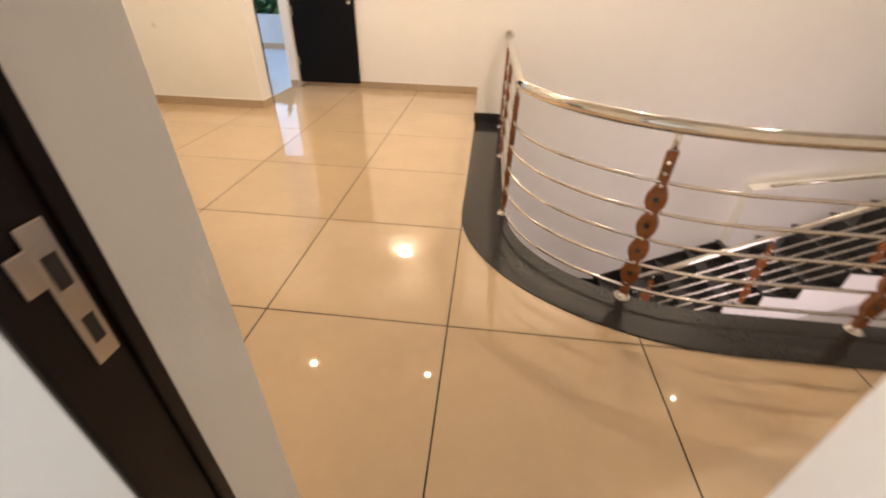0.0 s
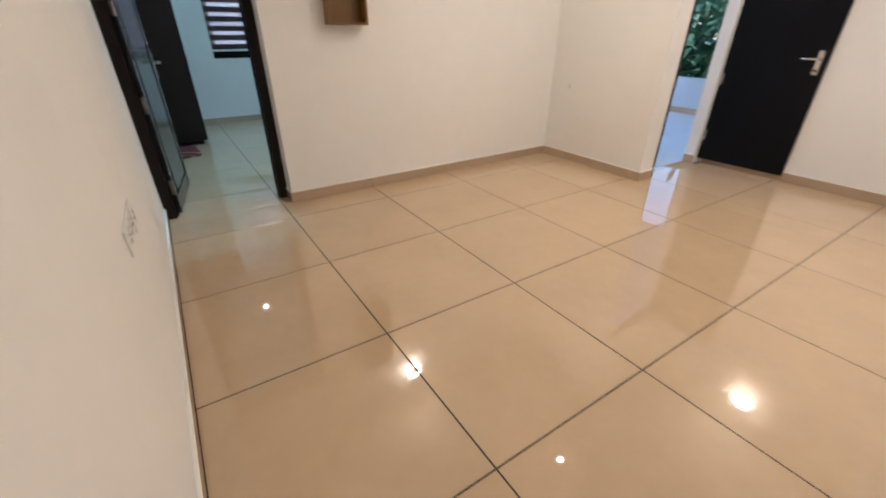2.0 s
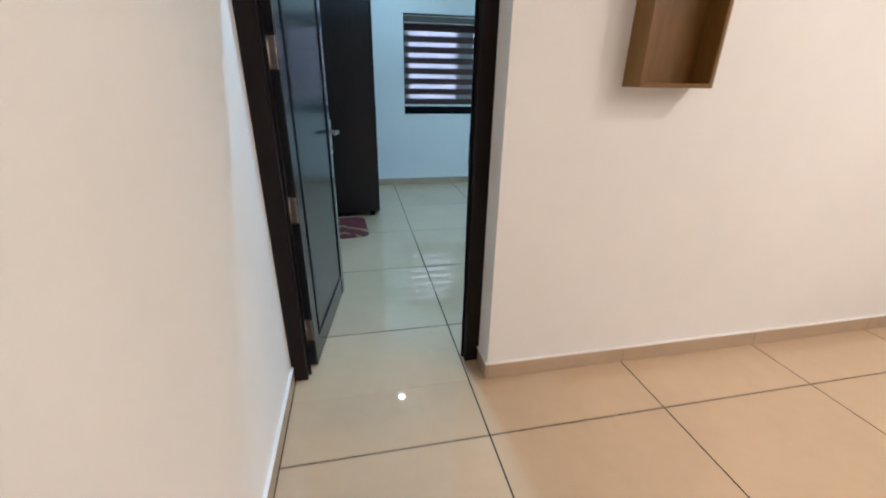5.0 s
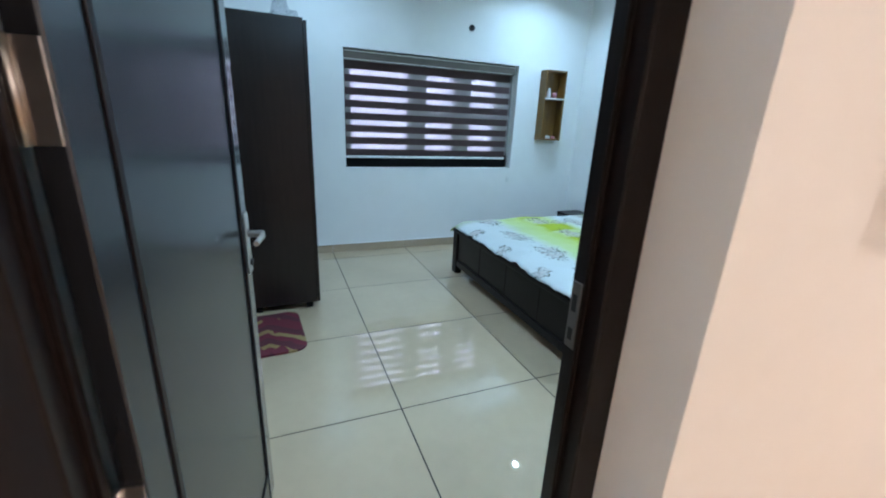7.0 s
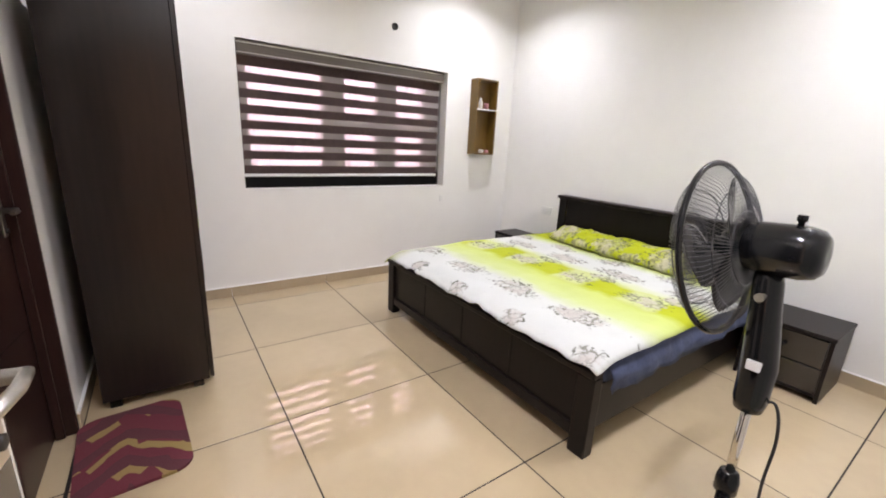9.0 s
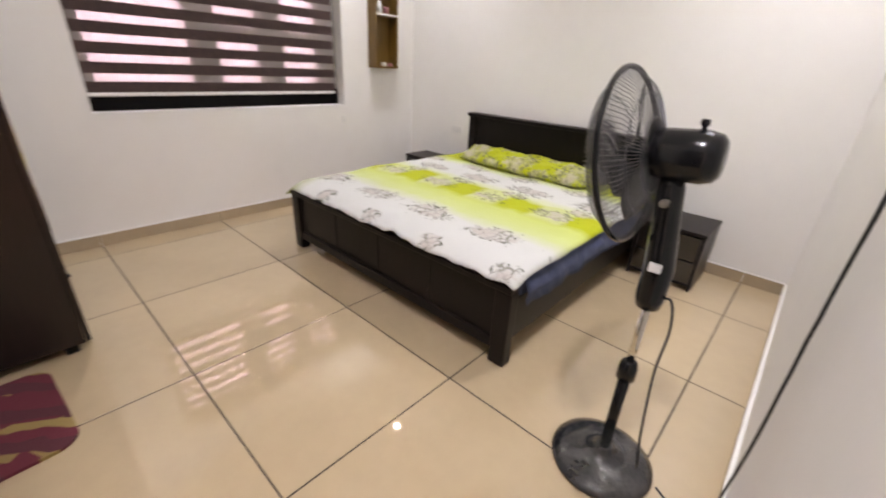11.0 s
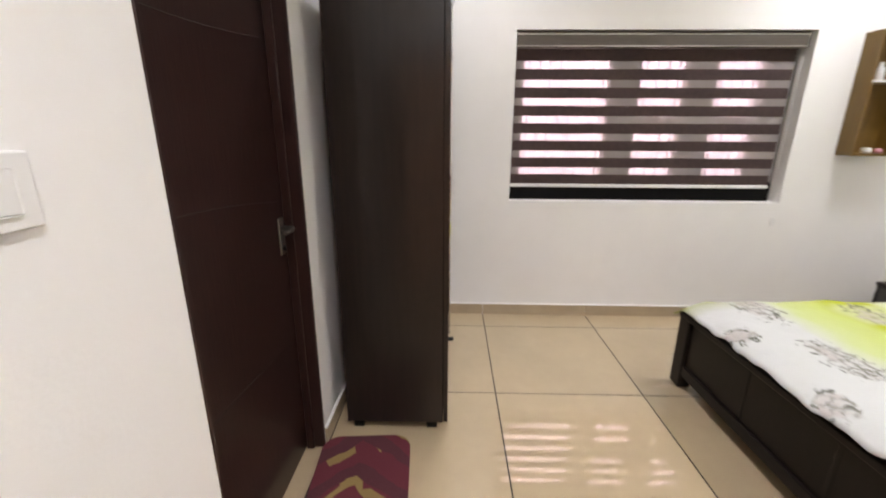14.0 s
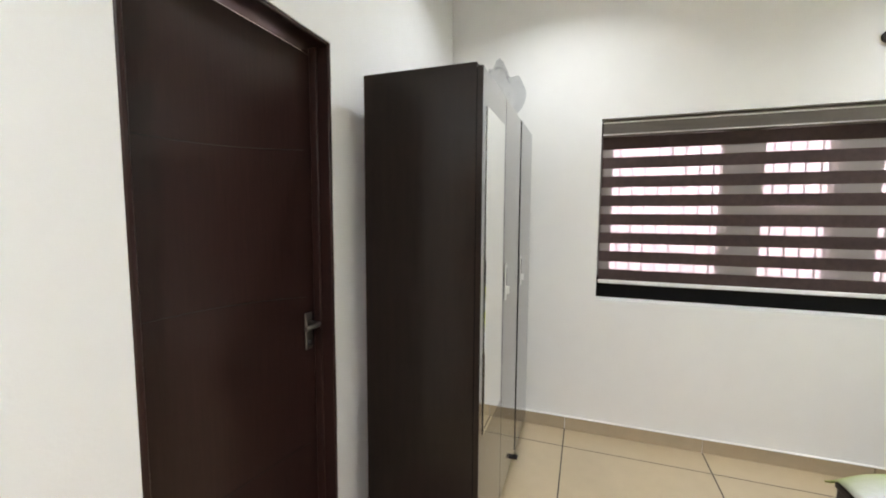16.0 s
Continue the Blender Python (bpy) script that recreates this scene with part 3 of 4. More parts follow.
for a, b in zip(edges[::2], edges[1::2]):
    part("mullion", box(-0.055, 0.035, a, b, 0.146, WH - 0.091, bevel=0.003), M_SASH, win)
for a, b in panes[1:]:
    part("transom", box(-0.05, 0.03, a, b, 0.50, 0.60, bevel=0.003), M_SASH, win)
for a, b in panes:
    g = part("pane", box(-0.012, -0.008, a, b, 0.146, WH - 0.091), M_GLASS, win)
    g.visible_shadow = False
bm = bmesh.new()
for i in range(25):
    y = 0.05 + i * 0.076
    tube(bm, [(-0.05, y, 0.02), (-0.05, y, WH - 0.02)], 0.0055, 6)
part("grille", bm, M_GRILLE, win)
part("sill_board", box(0.041, 0.149, 0.002, WW - 0.002, 0.001, 0.006), M_WALL, win)

bl = thing("zebra_blind", pose(XW - 0.075, WX0 + 0.012, WZ1 - 0.001), "dark brown zebra blind with sheer stripes, lowered over the window", "blind")
BW = 1.87
part("cassette", box(-0.05, 0.055, -0.006, BW + 0.03, -0.10, -0.002, bevel=0.012, seg=3), M_CASSETTE, bl)
for z in (-0.022, -0.094):
    part("cassette_trim", box(0.055, 0.0585, -0.004, BW + 0.028, z - 0.004, z + 0.004, bevel=0.001), M_CHROME, bl, "thin metal strip")
z = -0.101
for i in range(8):
    dark = 0.076 if i == 0 else 0.069
    part("dark_stripe", box(0.0, 0.0016, 0.0, BW, z - dark, z), M_BLIND, bl)
    z -= dark
    if i < 7:
        part("sheer_stripe", box(0.0002, 0.0012, 0.0, BW, z - 0.0495, z), M_SHEER, bl)
        z -= 0.0495
part("bottom_bar", box(-0.008, 0.01, 0.0, BW, z - 0.024, z, bevel=0.004), M_PLASTIC, bl, "white bottom bar")
bm = bmesh.new()
tube(bm, [(0.03, BW + 0.015, -0.1), (0.03, BW + 0.016, -0.5), (0.03, BW + 0.012, -0.95), (0.03, BW + 0.02, -0.95), (0.03, BW + 0.024, -0.5), (0.03, BW + 0.022, -0.1)], 0.0018, 6)
part("cord", bm, M_PLASTIC, bl)
ob = part("outside_backdrop", box(-9.6, -9.58, -5, 8, -2, 6), M_OUT)
tagged(ob, "bright hazy daylight outside the window", "backdrop", kind="structure")


# ---- bed ----
def bed():
    b = thing("bed", pose(-4.82, 1.03, 0), "dark-stained wooden double bed with panelled footboard", "bed")
    w = 0.95
    part("footboard", box(-w + 0.09, w - 0.09, 0.016, 0.04, 0.10, 0.40), M_WOOD_D, b)
    part("foot_rail", box(-w, w, -0.012, 0.055, 0.40, 0.432, bevel=0.006, seg=2), M_WOOD_D, b)
    part("foot_lower_rail", box(-w + 0.09, w - 0.09, 0.0, 0.05, 0.075, 0.135, bevel=0.004), M_WOOD_D, b)
    for x in (-w, w - 0.09):
        part("leg", box(x, x + 0.09, -0.005, 0.06, 0.0, 0.40, bevel=0.007, seg=2), M_WOOD_D, b)
    for x in (-0.43, 0.0, 0.43):
        part("panel_stile", box(x - 0.010, x + 0.010, 0.0125, 0.045, 0.136, 0.399, bevel=0.003), M_WOOD_D, b)
    for s in (-1, 1):
        part("side_rail", box(s * w - 0.018 - s * 0.03, s * w + 0.018 - s * 0.03, 0.06, 1.87, 0.13, 0.36, bevel=0.004), M_WOOD_D, b)
    h0, h1 = -0.875, 0.945
    for x in (h0, h1 - 0.09):
        part("leg", box(x, x + 0.09, 1.87, 1.95, 0.0, 0.858, bevel=0.006), M_WOOD_D, b)
    part("headboard", box(h0 + 0.09, h1 - 0.09, 1.89, 1.93, 0.2, 0.858, bevel=0.004), M_WOOD_D, b)
    part("headboard_cap", box(h0 - 0.012, h1 + 0.012, 1.85, 1.965, 0.8585, 0.888, bevel=0.006, seg=2), M_WOOD_D, b)
    part("slat_base", box(-w + 0.05, w - 0.05, 0.06, 1.88, 0.2, 0.24), M_WOOD_D, b)
    mt = thing("mattress", pose(-4.82, 1.03, 0.24), "dark blue mattress lying in the bed frame", "mattress")
    bm = box(-0.93, 0.935, 0.065, 1.84, 0.0, 0.225, bevel=0.04, seg=3)
    bmesh.ops.subdivide_edges(bm, edges=bm.edges, cuts=3, use_grid_fill=True)
    for v in bm.verts:
        v.co.x += 0.012 * noise.noise(v.co * 9)
    part("body", bm, M_MATTRESS, mt)
    # skirt of the mattress cover that hangs over the side rail
    nx, nz = 60, 6
    for s, drop in ((1, 0.125), (-1, 0.11)):
        bm = bmesh.new()
        grid = []
        for i in range(nx + 1):
            y = 0.10 + 1.75 * i / nx
            d = drop + 0.03 * noise.noise(Vector((y * 4, s, 3))) + 0.02 * (1 - i / nx)
            grid.append([bm.verts.new((s * (0.935 + 0.045 * math.sin(math.pi * 0.5 * k / nz) + 0.02 * noise.noise(Vector((y * 9, k * 0.5, s))) + 0.01 * noise.noise(Vector((y * 23, k * 0.9, s)))), y, 0.225 - d * k / nz)) for k in range(nz + 1)])
        for i in range(nx):
            for k in range(nz):
                f = bm.faces.new((grid[i][k], grid[i + 1][k], grid[i + 1][k + 1], grid[i][k + 1]))
                f.smooth = True
        c = part("cover_skirt", bm, M_MATTRESS, mt, "wrinkled dark blue cloth edge")
        so = c.modifiers.new("thick", "SOLIDIFY")
        so.thickness = 0.006
    # printed sheet
    bm = bmesh.new()
    n = 90
    rows = []
    for i in range(n + 1):
        row = []
        for j in range(n + 1):
            u, v = i / n, j / n
            x = -0.965 + 1.93 * u + 0.008 * noise.noise(Vector((v * 6, 1, 2))) * (1 if u > 0.5 else -1)
            y = -0.022 + 1.87 * v + (0.005 * noise.noise(Vector((u * 13, 5, 2))) + 0.008 * noise.noise(Vector((u * 21, 5, 2)))) * (1 - v)
            z = 0.497 + 0.012 * noise.noise(Vector((x * 3.2, y * 3.2, 0))) + 0.007 * noise.noise(Vector((x * 9, y * 9, 4))) + 0.006 * abs(noise.noise(Vector((x * 5 + y * 3, y * 2.2 - x * 6, 9))))
            edge = min(y + 0.022, 0.16)
            z -= (0.048 - 0.012 * noise.noise(Vector((u * 26, 8, 1)))) * (1 - edge / 0.16) ** 2
            side = min(x + 0.965, 0.965 - x, 0.06)
            z -= 0.028 * (1 - side / 0.06) ** 2
            z = max(z, 0.4405)
            drape = max(0.0, 1 - u / 0.03) * max(0.0, 1 - y / 0.35)
            x -= 0.022 * drape
            z -= 0.06 * drape * (0.8 + 0.5 * noise.noise(Vector((0, y * 12, 7))))
            row.append(bm.verts.new((x, y, z)))
        rows.append(row)
    for i in range(n):
        for j in range(n):
            f = bm.faces.new((rows[i][j], rows[i + 1][j], rows[i + 1][j + 1], rows[i][j + 1]))
            f.smooth = True
    sh = part("bed_sheet", bm, M_SHEET)
    sh.matrix_basis = pose(-4.82, 1.03, 0)
    so = sh.modifiers.new("thick", "SOLIDIFY")
    so.thickness, so.offset = 0.005, 1
    tagged(sh, "white and lime green flowered cotton sheet on the bed", "bed sheet")


bed()


def pillow(m, w, d, h, seed, label):
    bm = bmesh.new()
    n = 48
    top, bot = [], []
    for side, store in ((1, top), (-1, bot)):
        for i in range(n + 1):
            row = []
            for j in range(n + 1):
                u, v = 2 * i / n - 1, 2 * j / n - 1
                puff = max(0.0, (1 - abs(u) ** 9) * (1 - abs(v) ** 2.6)) ** 0.6 * (1 - 0.16 * math.exp(-((u + 0.12) / 0.05) ** 2))
                pinch = 1 - 0.07 * (abs(u * v)) ** 2
                z = side * h * 0.5 * puff + h * 0.5 + ((0.034 * noise.noise(Vector((u * 4 + seed, v * 2.0, side))) + 0.020 * noise.noise(Vector((u * 12 + seed, v * 3.0, side)))) * puff)
                if side < 0:
                    z = max(z, 0.004 + 0.02 * (1 - puff))
                row.append(bm.verts.new((u * w / 2 * pinch, v * d / 2 * pinch, z)))
            store.append(row)
    for store, flip in ((top, False), (bot, True)):
        for i in range(n):
            for j in range(n):
                f = (store[i][j], store[i + 1][j], store[i + 1][j + 1], store[i][j + 1])
                g = bm.faces.new(f[::-1] if flip else f)
                g.smooth = True
    bmesh.ops.remove_doubles(bm, verts=bm.verts, dist=0.002)
    p = part("pillow", bm, M_PILLOW)
    p.matrix_basis = m
    tagged(p, label, "pillow")


pillow(pose(-4.885, 2.70, 0.497, 7, 0.5, -1.5), 1.28, 0.36, 0.125, 1.0, "long lime green flowered pillow against the headboard")


def nightstand(x, d, label):
    n = thing("nightstand", pose(x, 2.97 - d, 0), label, "nightstand", group="nightstands beside the bed")
    w, h = 0.43, 0.41
    part("top", box(0, w, -0.01, d, h - 0.025, h, bevel=0.004), M_WOOD_D, n)
    part("side_panel", box(0.005, 0.025, 0, d, 0, h - 0.026), M_WOOD_D, n)
    part("side_panel", box(w - 0.025, w - 0.005, 0, d, 0, h - 0.026), M_WOOD_D, n)
    part("back", box(0.026, w - 0.026, d - 0.02, d - 0.002, 0.02, h - 0.026), M_WOOD_D, n)
    part("bottom", box(0.026, w - 0.026, 0.002, d - 0.021, 0.03, 0.05), M_WOOD_D, n)
    for z0, z1 in ((0.055, 0.205), (0.21, 0.38)):
        dr = part("drawer", box(0.027, w - 0.027, -0.004, d - 0.07, z0, z1, bevel=0.003), M_WARDFRONT, n)
        bm = bmesh.new()
        lathe(bm, [(0.005, 0), (0.005, 0.012), (0.011, 0.016), (0.011, 0.022), (0.004, 0.025)], 14, pose(w / 2, -0.004, (z0 + z1) / 2, 90, 0, 0))
        part("knob", bm, M_BLACKP, dr)


nightstand(-3.855, 0.42, "small black wooden nightstand with two drawers by the bed")
nightstand(-6.34, 0.31, "small black wooden nightstand in the corner by the bed")


# ---- wardrobe ----
def wardrobe():
    h, d = 1.957, 0.47
    seams = [-1.30, -0.867, -0.433, 0.0]
    w = thing("wardrobe", pose(-5.29, -0.73, 0), "dark brown three-door wardrobe with a tall mirror", "wardrobe")
    part("side_panel", box(-0.02, 0, 0, d - 0.022, 0.05, h, bevel=0.002), M_WARDROBE, w)
    part("side_panel", box(-1.30, -1.28, 0, d - 0.022, 0.05, h, bevel=0.002), M_WARDROBE, w)
    part("top", box(-1.279, -0.021, 0, d - 0.022, h - 0.02, h - 0.001), M_WARDROBE, w)
    part("bottom", box(-1.279, -0.021, 0, d - 0.022, 0.05, 0.07), M_WARDROBE, w)
    part("back", box(-1.279, -0.021, 0.002, 0.012, 0.071, h - 0.021), M_WARDROBE, w)
    for x in (-1.27, -0.07):
        for y in (0.02, d - 0.10):
            part("foot", box(x, x + 0.045, y, y + 0.05, 0, 0.05, bevel=0.004), M_BLACKP, w)
    for i in range(3):
        a, b = seams[i] + 0.002, seams[i + 1] - 0.002
        lift = 0.004 if i == 0 else 0.0
        dr = part("door", box(a, b, d - 0.02 + lift, d + lift, 0.055, h - 0.012, bevel=0.002), M_WARDFRONT, w)
        if i == 2:
            part("edge_strip", box(b, b + 0.0015, d - 0.02 + lift, d + lift - 0.001, 0.057, h - 0.014), M_WARDROBE, dr)
            part("mirror", box(a + 0.05, b - 0.06, d + lift, d + lift + 0.005, 0.58, 1.82, bevel=0.002), M_MIRROR, dr, "tall frameless mirror")
        else:
            x = b - 0.035
            hd = part("handle", box(x - 0.013, x + 0.013, d + lift, d + lift + 0.007, 1.03, 1.20, bevel=0.003), M_PLASTIC, dr, "pale recessed pull handle")
            part("grip_slot", box(x - 0.005, x + 0.005, d + lift + 0.0071, d + lift + 0.008, 1.10, 1.18), M_DARK, hd)
            part("grip", box(x - 0.007, x + 0.007, d + lift + 0.0071, d + lift + 0.022, 1.06, 1.095, bevel=0.003), M_PLASTIC, hd)
    part("floor_bolt", box(-0.80, -0.77, d - 0.002, d + 0.03, 0.058, 0.075, bevel=0.003), M_BLACKP, w, "small black bolt")


wardrobe()


def plastic_bag(m):
    bm = bmesh.new()
    bmesh.ops.create_icosphere(bm, subdivisions=4, radius=1.0)
    for v in bm.verts:
        p = v.co.copy()
        k = 1 + 0.35 * noise.noise(p * 1.6) + 0.16 * abs(noise.noise(p * 4.5))
        v.co = Vector((p.x * 0.21 * k, p.y * 0.10 * k, max(0.0, (p.z * 0.5 + 0.42) * 0.27 * k)))
        if p.z > 0.7:
            v.co.z += 0.05 * (p.z - 0.7)
    for f in bm.faces:
        f.smooth = True
    ob = part("plastic_bag", bm, M_FILM)
    ob.matrix_basis = m
    tagged(ob, "crumpled clear plastic bag on top of the wardrobe", "bag")


plastic_bag(pose(-6.18, -0.37, 1.957, 0, 0, 4))


# ---- wall shelves ----
def wall_shelf(m, h, w, d, boards, label):
    """A tall open box on a wall; local +x away from the wall, y along it."""
    s = thing("wall_shelf", m, label, "shelf", group="box shelves on the walls")
    t = 0.016
    part("side_panel", box(0, d, 0, t, 0, h, bevel=0.0015), M_SHELF, s)
    part("side_panel", box(0, d, w - t, w, 0, h, bevel=0.0015), M_SHELF, s)
    part("bottom", box(0, d, t, w - t, 0, t, bevel=0.001), M_SHELF, s)
    part("top", box(0, d, t, w - t, h - t, h, bevel=0.001), M_SHELF, s)
    part("back", box(0, 0.005, t, w - t, t, h - t), M_SHELF, s)
    for z in boards:
        bd = part("board", box(0.005, d - 0.002, t, w - t, z, z + t, bevel=0.001), M_SHELF, s)
        # The front edge is paler than the board itself.
        part("edge_band", box(d - 0.0019, d + 0.003, 0.002, w - 0.002, z + 0.001, z + t - 0.001, bevel=0.001), M_PLASTIC, bd, "pale front edge of the shelf board")
    return s


wall_shelf(pose(XW, 2.40, 1.235), 0.765, 0.275, 0.125, [0.455], "brown wooden two-box shelf on the white wall")
wall_shelf(pose(XL, 0.535, 1.297), 0.77, 0.30, 0.105, [0.47], "brown wooden open box shelf on the landing wall")


def little(name, prof, m, mat, label, cat):
    bm = bmesh.new()
    lathe(bm, prof, 16)
    ob = part(name, bm, mat)
    ob.matrix_basis = m
    tagged(ob, label, cat)


little("lotion_bottle", [(0.018, 0), (0.022, 0.004), (0.022, 0.07), (0.012, 0.085), (0.011, 0.11)], pose(-6.55, 2.49, 1.707), M_PLASTIC, "small white bottle on the brown shelf", "bottle")
little("cosmetic_jar", [(0.02, 0), (0.026, 0.005), (0.026, 0.04), (0.028, 0.042), (0.028, 0.058), (0.02, 0.06)], pose(-6.54, 2.56, 1.707), M_PINK, "small pink jar on the brown shelf", "jar")
little("cream_pot", [(0.02, 0), (0.028, 0.004), (0.028, 0.03), (0.024, 0.034), (0.01, 0.038)], pose(-6.54, 2.53, 1.2515), M_PLASTIC, "small white pot on the lower shelf", "jar")
little("cream_pot", [(0.015, 0), (0.022, 0.004), (0.022, 0.026), (0.02, 0.03), (0.01, 0.033)], pose(-6.53, 2.60, 1.2515), M_PINK, "small pale pink pot on the lower shelf", "jar")


# ---- pedestal fan ----
def pedestal_fan():
    f = thing("pedestal_fan", pose(-3.328, 0.89, 0), "black pedestal fan with a wire cage and wrapped base", "fan")
    bm = bmesh.new()
    lathe(bm, [(0.173, 0), (0.178, 0.006), (0.176, 0.016), (0.145, 0.03), (0.08, 0.042), (0.035, 0.05), (0.03, 0.075), (0.024, 0.08)], 40)
    part("base", bm, M_WRAP, f, "round black base in creased plastic wrap")
    bm = bmesh.new()
    tube(bm, [(0, 0, 0.06), (0, 0, 0.40)], 0.019, 16)
    part("lower_tube", bm, M_BLACKP, f)
    bm = bmesh.new()
    lathe(bm, [(0.022, 0.385), (0.03, 0.39), (0.03, 0.43), (0.024, 0.455), (0.016, 0.46)], 18)
    part("collar", bm, M_BLACKP, f)
    bm = bmesh.new()
    tube(bm, [(0, 0, 0.4), (0, 0, 0.69)], 0.0125, 14)
    part("pole", bm, M_STEEL, f, "polished steel pole")
    # control housing, leaning a little
    bm = bmesh.new()
    lathe(bm, [(0.02, 0.665), (0.034, 0.67), (0.04, 0.70), (0.042, 0.80), (0.038, 0.9), (0.035, 0.96), (0.034, 1.03), (0.028, 1.065)], 20)
    for v in bm.verts:
        v.co.y *= 1.1
        v.co.x -= 0.03 * max(0.0, (v.co.z - 0.8) / 0.25)
    hs = part("control_housing", bm, M_BLACKP, f)
    part("label_sticker", box(-0.016, 0.016, -0.052, -0.0415, 0.80, 0.826, bevel=0.001), M_PLASTIC, hs, "small white sticker")
    bm = bmesh.new()
    lathe(bm, [(0.006, 0), (0.006, 0.03), (0.011, 0.032), (0.011, 0.04)], 12, pose(-0.02, -0.03, 1.0, 90, 0, 0))
    part("tilt_screw", bm, M_CHROME, f)
    # head: built along +z, then turned to look west
    head = pose(0.012, 0, 1.126, 0, -90 - 12, 0) @ pose(0, 0, 0, 0, 0, 0)
    bm = bmesh.new()
    lathe(bm, [(0.022, -0.058), (0.046, -0.055), (0.060, -0.043), (0.067, -0.018), (0.068, 0.01), (0.067, 0.075), (0.062, 0.104), (0.04, 0.108)], 24)
    part("motor_housing", bm, M_BLACKP, f, m=pose(0.012, 0, 1.119, 0, -90 - 3, 0))
    bm = bmesh.new()
    lathe(bm, [(0.007, 0.05), (0.007, 0.07), (0.011, 0.073), (0.011, 0.085), (0.008, 0.087)], 12)
    part("swing_knob", bm, M_BLACKP, f, m=pose(0.005, 0, 1.124))
    R = 0.236
    bm = bmesh.new()
    tube(bm, [(R * math.cos(a), R * math.sin(a), 0.169) for a in [2 * math.pi * i / 48 for i in range(48)]], 0.008, 8, close=True)
    part("cage_band", bm, M_BLACKP, f, m=head)
    for name, z_out, z_mid, r_in in (("rear_grille", 0.104, 0.111, 0.05), ("front_grille", 0.242, 0.231, 0.045)):
        bm = bmesh.new()
        for i in range(100):
            a = 2 * math.pi * i / 100
            c, s = math.cos(a), math.sin(a)
            prof = [(r_in, z_out), (0.12, z_out + (0.002 if z_out < 0.2 else -0.002)), (0.197, z_mid + (0.018 if z_out < 0.2 else -0.018)), (R, 0.169)]
            tube(bm, [(r * c, r * s, z) for r, z in prof], 0.0009, 4)
        for r, z in ((0.10, z_out + 0.001), (0.165, z_mid + (0.012 if z_out < 0.2 else -0.012))):
            tube(bm, [(r * math.cos(a), r * math.sin(a), z) for a in [2 * math.pi * i / 40 for i in range(40)]], 0.0017, 5, close=True)
        part(name, bm, M_WIRE, f, m=head)
    bm = bmesh.new()
    lathe(bm, [(0.045, 0.242), (0.047, 0.246), (0.03, 0.252), (0.01, 0.253)], 20)
    part("badge_disc", bm, M_BLACKP, f, m=head)
    bm = bmesh.new()
    lathe(bm, [(0.012, 0.1), (0.03, 0.13), (0.035, 0.14), (0.035, 0.178), (0.02, 0.193), (0.005, 0.196)], 20)
    part("hub", bm, M_BLACKP, f, m=head)
    for k in range(3):
        bm = bmesh.new()
        a0 = 2 * math.pi * k / 3 + 0.5
        na, nr = 10, 8
        g = []
        for i in range(nr + 1):
            r = 0.03 + 0.165 * i / nr
            span = 0.55 + 0.75 * math.sin(math.pi * min(1, 0.15 + 0.75 * i / nr))
            g.append([bm.verts.new((r * math.cos(a0 + span * (j / na - 0.5)), r * math.sin(a0 + span * (j / na - 0.5)), 0.166 + 0.045 * (j / na - 0.5))) for j in range(na + 1)])
        for i in range(nr):
            for j in range(na):
                q = bm.faces.new((g[i][j], g[i + 1][j], g[i + 1][j + 1], g[i][j + 1]))
                q.smooth = True
        bl_ = part("blade", bm, M_SMOKE, f, m=head)
        so = bl_.modifiers.new("thick", "SOLIDIFY")
        so.thickness = 0.002
    # lead from the housing to the base
    bm = bmesh.new()
    tube(bm, bez([(0.015, 0, 0.69), (0.055, 0, 0.712), (0.077, 0, 0.62), (0.075, 0, 0.45), (0.095, 0, 0.21), (0.115, 0.02, 0.045)]), 0.004, 8)
    part("lead", bm, M_RUBBER, f)


def bez(pts, n=8):
    """A smooth line through points."""
    P = [Vector(p) for p in pts]
    P = [P[0] * 2 - P[1]] + P + [P[-1] * 2 - P[-2]]
    out = []
    for i in range(1, len(P) - 2):
        a, b, c, d = P[i - 1:i + 3]
        for k in range(n):
            t = k / n
            out.append(0.5 * ((2 * b) + (c - a) * t + (2 * a - 5 * b + 4 * c - d) * t * t + (3 * b - a - 3 * c + d) * t ** 3))
    return out + [P[-2]]


pedestal_fan()

bm = bmesh.new()
LINE = [(-2.984, 0.59, 1.272), (-2.987, 0.63, 1.272), (-2.99, 0.668, 1.25), (-2.99, 0.688, 1.195), (-2.99, 0.686, 1.10), (-2.99, 0.70, 1.03), (-2.988, 0.726, 0.965), (-2.99, 0.712, 0.912), (-2.99, 0.712, 0.875), (-2.99, 0.722, 0.81), (-2.988, 0.735, 0.73), (-2.99, 0.720, 0.675), (-2.99, 0.715, 0.61), (-2.988, 0.745, 0.47), (-2.99, 0.775, 0.31), (-3.0, 0.80, 0.13), (-3.05, 0.85, 0.012), (-3.09, 0.88, 0.008), (-3.14, 0.90, 0.02)]
tube(bm, bez(LINE, 6), 0.0038, 8)
ob = part("power_cable", bm, M_RUBBER)
tagged(ob, "black power cable hanging from a wall socket", "cable")
pl = thing("power_plug", pose(-2.963, 0.50, 1.272), "black plug in a white wall socket", "plug")
part("plug_body", box(-0.03, -0.012, -0.008, 0.03, -0.009, 0.009, bevel=0.006, seg=2), M_BLACKP, pl)
bm = bmesh.new()
tube(bm, [Vector((-0.021, 0.027, 0)), Vector((-0.021, 0.06, 0)), Vector((-0.021, 0.098, 0))], 0.0062, 10)
part("strain_relief", bm, M_RUBBER, pl)


